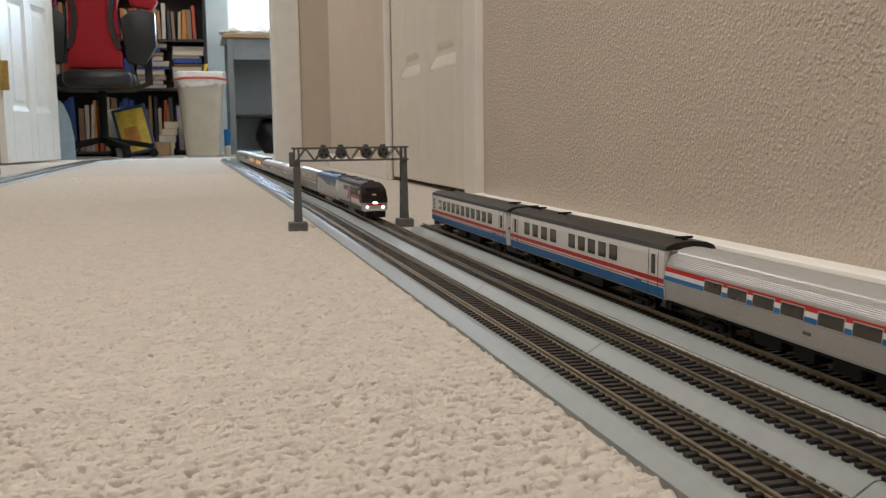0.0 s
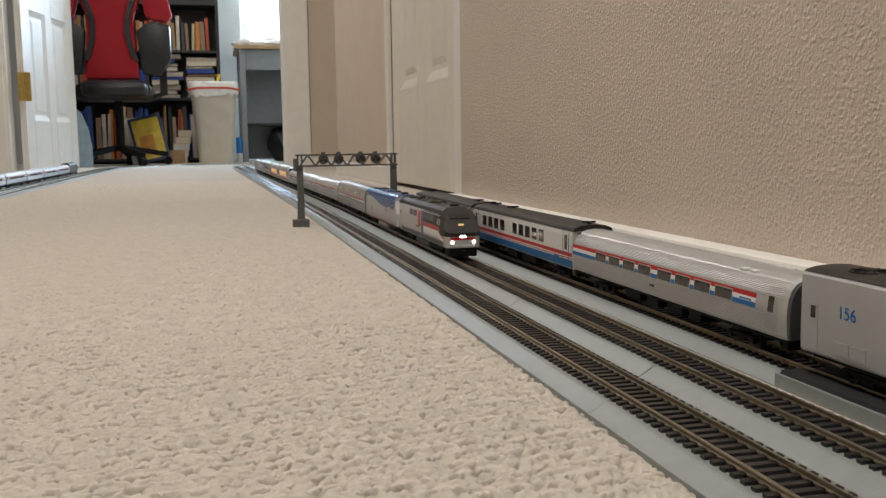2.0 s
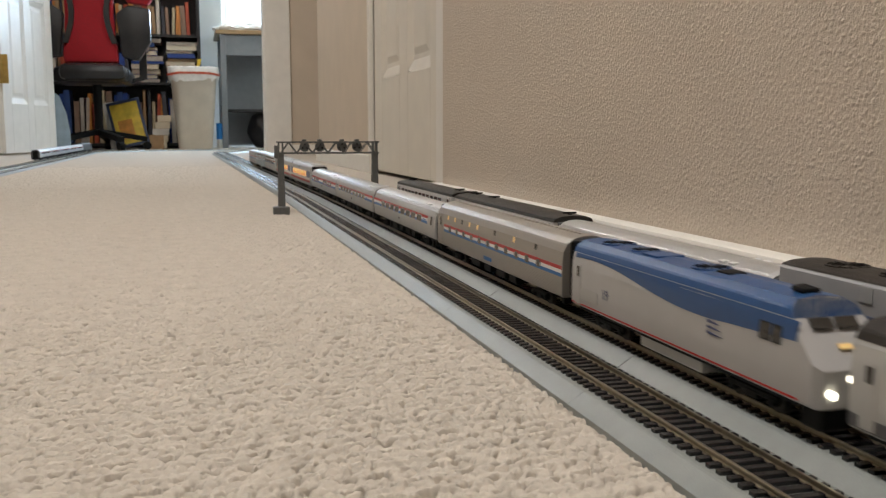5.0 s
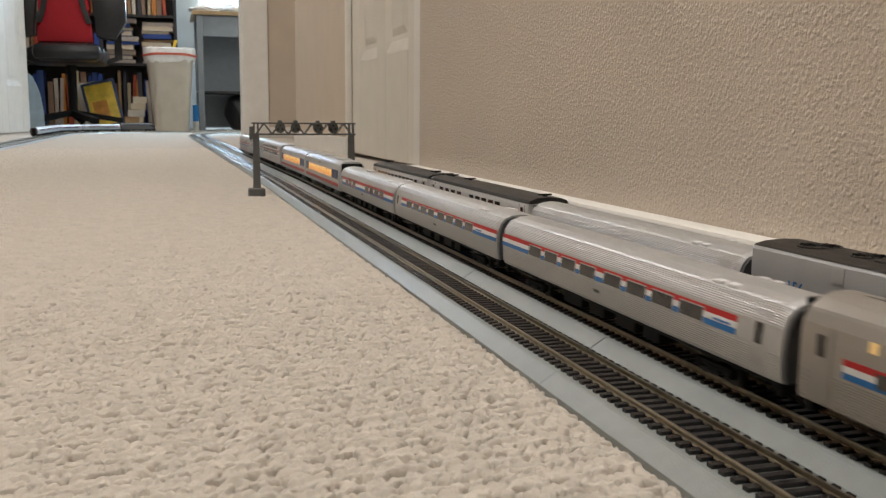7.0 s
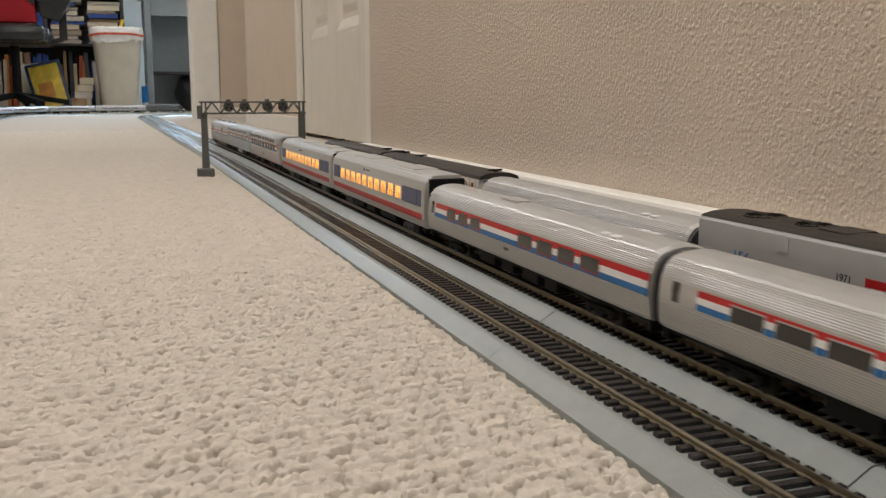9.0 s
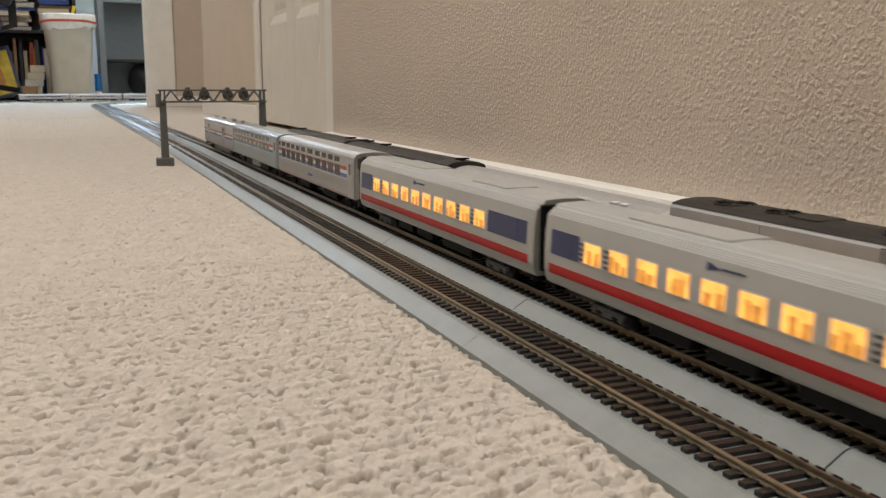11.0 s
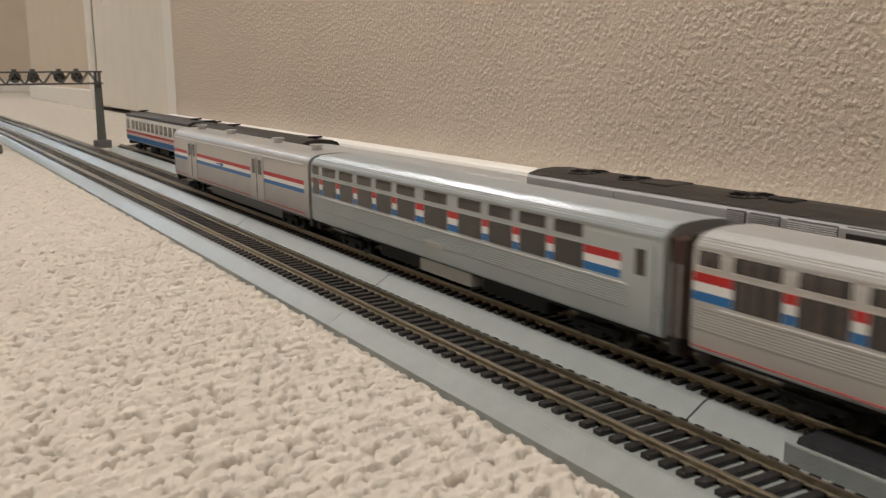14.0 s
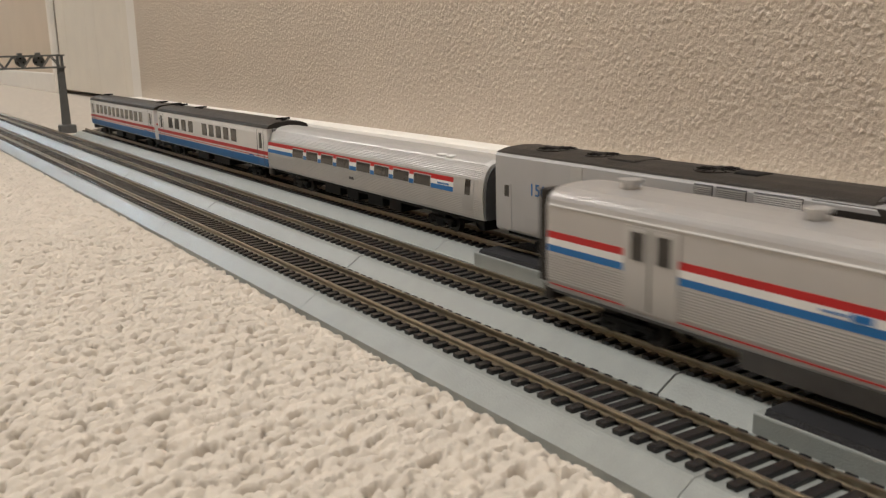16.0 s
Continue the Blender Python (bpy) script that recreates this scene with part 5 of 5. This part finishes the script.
        f.matrix_world = Matrix.Translation((x, y, 0.001)) @ Matrix.Rotation(radians(lean), 4, "Y") @ Matrix.Rotation(radians(-14), 4, "X")
        return f
    p = leaning("yellow print in a dark blue frame leaning on books", -0.70, 7.16, 0.235, 0.345, FRAME, YEL, -13)
    part("print_patch", boxed(0.05, 0.15, 0.0065, 0.0079, 0.06, 0.2, bevel=0.0), material("orange_print", (0.62, 0.26, 0.05), 0.5, 0, 0.2, 20), p)
    leaning("pale print in a narrow frame behind another picture", -0.745, 7.22, 0.235, 0.345, PALE, PALE, -10)
    bx = thing("cardboard_box", "small brown cardboard box on the carpet", "box")
    CARD = material("cardboard", (0.40, 0.25, 0.13), 0.8, 0, 0.12, 30)
    part("box_body", boxed(-0.49, -0.38, 7.22, 7.36, -0.001, 0.10, bevel=0.002), CARD, bx)
    part("box_flap", boxed(-0.50, -0.44, 7.21, 7.36, 0.10, 0.104), CARD, bx)
    for k in range(5):
        pp = thing("paper_stack", "loose stack of papers by the shelf", "papers", "paper stacks")
        part("sheet_block", boxed(-0.50 + 0.02 * k, -0.36 + 0.01 * k, 7.37, 7.50, 0.0 + 0.05 * k, 0.049 + 0.05 * k, bevel=0.003), rng.choice([PAGE, CARD, PALE]), pp)
    # chair
    c = thing("gaming_chair", "red and black gaming chair on a black star base", "chair")
    cx, cy = -0.80, 6.95
    part("seat", boxed(cx - 0.26, cx + 0.24, cy - 0.25, cy + 0.25, 0.45, 0.56, bevel=0.04), LEATHER, c, "black leather seat", smooth=True)
    def cushion(name, pts, y0, y1, mat, label=""):
        m = extrude([(cx + x, z) for x, z in pts], y0, y1)
        bmesh.ops.bevel(m, geom=m.edges[:], offset=0.018, segments=2, affect="EDGES", profile=0.6)
        return part(name, m, mat, c, label, smooth=True)

    mid = [(-0.17, 0.58), (0.17, 0.58), (0.165, 0.68), (0.135, 0.80), (0.128, 0.90), (0.15, 1.00), (0.19, 1.10), (0.19, 1.40)]
    cushion("backrest", mid + [(-0.19, 1.40), (-0.19, 1.10), (-0.15, 1.00), (-0.128, 0.90), (-0.135, 0.80), (-0.165, 0.68)], cy - 0.35, cy - 0.24, REDF, "red fabric backrest with a narrow waist")
    for sx in (-1, 1):
        wing = [(0.20, 1.10), (0.23, 0.98), (0.36, 0.96), (0.40, 1.00), (0.36, 1.16), (0.29, 1.40), (0.20, 1.40)]
        cushion("back_wing", [(sx * x, z) for x, z in wing], cy - 0.33, cy - 0.22, REDF)
        low = [(0.19, 0.62), (0.30, 0.60), (0.38, 0.72), (0.38, 0.94), (0.24, 0.96), (0.16, 0.90)]
        cushion("lower_wing", [(sx * x, z) for x, z in low], cy - 0.31, cy - 0.21, LEATHER, "black lower backrest side")
    for sx in (-1, 1):
        bm = bmesh.new()
        prev = None
        for k in range(13):
            z, x = 0.70 + k * 0.05, cx + sx * (0.152 + 0.045 * math.cos((k - 4) / 8 * math.pi + math.pi))
            ring = [bm.verts.new((x + dx, cy - 0.345 + dy, z)) for dx, dy in ((-0.022, 0.02), (-0.016, -0.024), (0.016, -0.024), (0.022, 0.02))]
            if prev:
                for q in range(4):
                    bm.faces.new((prev[q], prev[(q + 1) % 4], ring[(q + 1) % 4], ring[q]))
            else:
                bm.faces.new(ring)
            prev = ring
        bm.faces.new(prev)
        part("side_piping", bm, LEATHER, c)
        part("armrest", boxed(cx + sx * 0.30 - 0.045, cx + sx * 0.30 + 0.045, cy - 0.16, cy + 0.14, 0.68, 0.715, bevel=0.015), LEATHER, c, smooth=True)
        bm = bmesh.new()
        bar(bm, (cx + sx * 0.22, cy, 0.47), (cx + sx * 0.31, cy, 0.50), 0.05, 0.03)
        bar(bm, (cx + sx * 0.31, cy, 0.49), (cx + sx * 0.31, cy, 0.69), 0.05, 0.03)
        part("arm_post", bm, LEATHER, c)
    part("bolster", boxed(cx - 0.20, cx + 0.22, cy - 0.42, cy - 0.24, 0.46, 0.57, bevel=0.045), LEATHER, c, "black lumbar cushion", smooth=True)
    part("gas_lift", rod(bmesh.new(), (cx, cy, 0.10), (cx, cy, 0.46), 0.03, 16), BLACK, c)
    for k in range(5):
        a = radians(72 * k - 60)
        ex, ey = cx + 0.32 * math.cos(a), cy + 0.32 * math.sin(a)
        leg = part("base_leg", bar(bmesh.new(), (cx, cy, 0.13), (ex, ey, 0.075), 0.05, 0.035), BLACK, c)
        part("caster", rod(bmesh.new(), (ex - 0.02 * math.sin(a), ey + 0.02 * math.cos(a), 0.029), (ex + 0.02 * math.sin(a), ey - 0.02 * math.cos(a), 0.029), 0.029, 16), BLACK, leg)
    # pale blue panel and dark trolley by the door
    pb = thing("storage_lid", "pale blue curved plastic lid standing upright", "lid")
    out = [(0.0, 0.0), (0.12, 0.0), (0.118, 0.14), (0.098, 0.26), (0.06, 0.36), (0.015, 0.40), (0.0, 0.40)]
    m = extrude(out, 0, 0.02)
    bmesh.ops.bevel(m, geom=m.edges[:], offset=0.003, segments=1, affect="EDGES")
    part("lid_shell", m, ICE, pb)
    pb.matrix_world = Matrix.Translation((-1.07, 6.60, -0.001)) @ Matrix.Rotation(radians(-4), 4, "X")
    tr = thing("wire_trolley", "dark metal wire trolley beside the door", "trolley")
    for x in (-1.17, -1.09):
        for y in (6.62, 6.85):
            part("post", rod(bmesh.new(), (x, y, 0), (x, y, 1.3), 0.008, 8), BLACK, tr)
    for z in (0.06, 0.45, 0.85):
        part("wire_shelf", boxed(-1.175, -1.085, 6.61, 6.86, z, z + 0.012), BLACK, tr)
    # desk
    d = thing("desk", "grey metal desk with an oak top", "desk")
    part("desk_top", boxed(0.02, 1.30, 7.30, 7.95, 0.855, 0.885, bevel=0.003), OAK, d)
    part("apron", boxed(0.05, 1.27, 7.34, 7.36, 0.70, 0.853, bevel=0.002), GREYM, d)
    for x in (0.05, 1.22):
        for y in (7.32, 7.88):
            part("desk_leg", boxed(x, x + 0.045, y, y + 0.045, 0.0, 0.854, bevel=0.003), GREYM, d)
    # added grey sheet whose colour stands in for the dimness under the desk
    part("modesty_panel", boxed(0.10, 1.22, 7.90, 7.915, 0.02, 0.85), GREYM, d)
    part("lower_shelf", boxed(0.10, 1.22, 7.45, 7.88, 0.28, 0.30, bevel=0.002), SHELF, d)
    part("foot_rail", boxed(0.055, 0.09, 7.365, 7.88, 0.30, 0.33), GREYM, d)
    pl = thing("crumpled_paper", "crumpled white wrapping paper on the desk", "paper")
    bm = bmesh.new()
    bmesh.ops.create_icosphere(bm, subdivisions=4, radius=0.1, matrix=Matrix.Translation((0.24, 7.44, 0.905)) @ Matrix.Diagonal((2.4, 0.8, 0.35, 1)))
    for v in bm.verts:
        v.co += Vector((rng.uniform(-1, 1), rng.uniform(-1, 1), rng.uniform(-0.6, 1))) * 0.004 + 0.03 * noise.noise_vector(v.co * 14)
        v.co.z = max(v.co.z, 0.884)
    part("crumpled_sheet", bm, BAG, pl)
    bg = thing("black_bag", "black fabric bag under the desk", "bag")
    bm = bmesh.new()
    bmesh.ops.create_icosphere(bm, subdivisions=4, radius=0.11, matrix=Matrix.Translation((0.37, 7.60, 0.13)) @ Matrix.Diagonal((1.0, 0.8, 1.35, 1)))
    for v in bm.verts:
        v.co += Vector((rng.uniform(-1, 1), rng.uniform(-1, 1), rng.uniform(-1, 1))) * 0.002 + 0.022 * noise.noise_vector(v.co * 9)
        v.co.z = max(v.co.z, 0)
    part("bag_body", bm, LEATHER, bg, smooth=True)
    bt = thing("bottle", "narrow blue and white bottle standing by the desk", "bottle")
    part("bottle_body", rod(bmesh.new(), (0.025, 7.26, 0), (0.025, 7.26, 0.16), 0.022, 16), PALE, bt)
    part("label", rod(bmesh.new(), (0.025, 7.26, 0.07), (0.025, 7.26, 0.19), 0.0225, 16), BLUE, bt)


# ---- placing ----
# place of the leading coupling along the track, by time
LEAD_T = (0.0, 1.5, 5.5, 7.0, 9.0, 12.0, 12.5, 13.0, 14.5, 16.0)
LEAD_Y = (2.0005, 1.564, 0.400, -0.032, -0.625, -1.4785, -1.6180, -1.7590, -2.200, -2.628)


def place():
    """Builds all cars; returns the moving ones with their place along the line at the start."""
    run = []
    grey = diesel("grey phase-striped passenger diesel with lit headlights leading the train", "grey")
    blue = diesel("white and blue passenger diesel behind the leading one", "blue")
    first = amfleet("ribbed silver coach with red, white and blue window band", True, "train cars")
    second = amfleet("ribbed silver coach with red, white and blue window band", True, "train cars", None, 1)
    cars = [
        (grey, -0.508 + 0.122, 0.075), (blue, -0.254 + 0.126, 0.075),
        (heritage("warm silver fluted sleeper with small lit windows"), 0.1655, 0.105),
        (first, 0.163 + 0.3258 + 0.003, 0.105),
        (second, 0.163 + 0.3258 * 2 + 0.004, 0.105),
        (amfleet("ribbed silver cafe car with wide red and blue stripes", False, "train cars"), 0.163 + 0.3258 * 3, 0.105),
    ]
    lit = lit_coach("light grey coach with glowing windows and red stripe")
    cars += [(lit, 0.163 + 0.3258 * 4, 0.105), (copy_thing(lit, Matrix()), 0.163 + 0.3258 * 5 + 0.008, 0.105)]
    cars += [
        (viewliner("silver sleeping car with two rows of windows", STEEL), 0.163 + 0.3258 * 6 + 0.010, 0.11),
        (viewliner("bright silver sleeping car with two rows of windows", STEEL_BLUE), 0.163 + 0.3258 * 7 + 0.006, 0.11),
        (baggage("silver baggage car with double doors at the train's tail"), 0.163 + 0.3258 * 8, 0.112),
    ]
    for ob, y, half in cars:
        run.append((ob, "main", y, half))
    # parked train on the siding
    t1 = turboliner("white and blue turbo train car with a dark roof", 0.300, even(4, 0.03, 0.115, 0.0125) + even(5, -0.085, 0.01, 0.0120), (0.14, 0.12, 0.06, -0.142))
    t1.matrix_world = pose(S3, 0.868, RAIL_Z)
    t2 = turboliner("white and blue turbo train end car with many windows", 0.292, even(11, -0.105, 0.115, 0.0125), (0.12, -0.12))
    t2.matrix_world = pose(S3, 1.178, RAIL_Z)
    am = amfleet("parked ribbed silver coach with red, white and blue band", True, "parked train", STEEL)
    am.matrix_world = pose(S3, 0.569, RAIL_Z) @ Matrix.Diagonal((1, 0.94, 1, 1))
    lo = diesel("parked silver diesel with dark roof and louvred sides", "silver", "parked train")
    lo.matrix_world = pose(S3, 0.288, RAIL_Z)
    # train across the hall
    tail = diesel("small dark grey diesel with red ends leading the far train", "dark", "far train")
    run.append((tail, "left", 0.0, 0.075))
    for k in range(5):
        run.append((copy_thing(first, Matrix()), "left", -0.285 - 0.326 * k, 0.105))
    return run


def motions():
    """Keys every moving car along its line."""
    main, left = Line(LINE2), Line(LEFT1)
    times = [0.5 * i for i in range(33)]
    far_t = [0.0, 1.5, 2.0, 2.5, 3.0, 5.5, 6.5, 7.0, 7.5, 8.0, 8.5, 9.5, 12.0, 16.0]
    far_s = [LEFT_AT + d for d in (-0.9, 0.0, 0.30, 0.57, 0.78, 1.96, 2.34, 2.50, 2.63, 2.76, 2.89, 3.14, 4.80, 5.2)]
    for ob, line, y, half in moving:
        rows = []
        for t in times:
            if line == "main":
                s = y + float(np.interp(t, LEAD_T, LEAD_Y)) + 1.6
                (x, yy), a = main.riding(s, half)
            else:
                s = float(np.interp(t, far_t, far_s)) + y
                (x, yy), a = left.riding(s, half)
                a += 180 if half < 0.1 else 0
            rows.append((t, pose(x, yy, RAIL_Z, 0, 0, a)))
        walk(ob, rows)


LEFT_AT = 2.4 + 4.12
structure()
gantry()
office()
rerailer(S3, 0.245, 0.418, "black rerailing ramp beside the siding under the parked diesel")
rerailer(S2, 0.03, 0.186, "black rerailing ramp beside the middle track")
tracks()
moving = place()
motions()
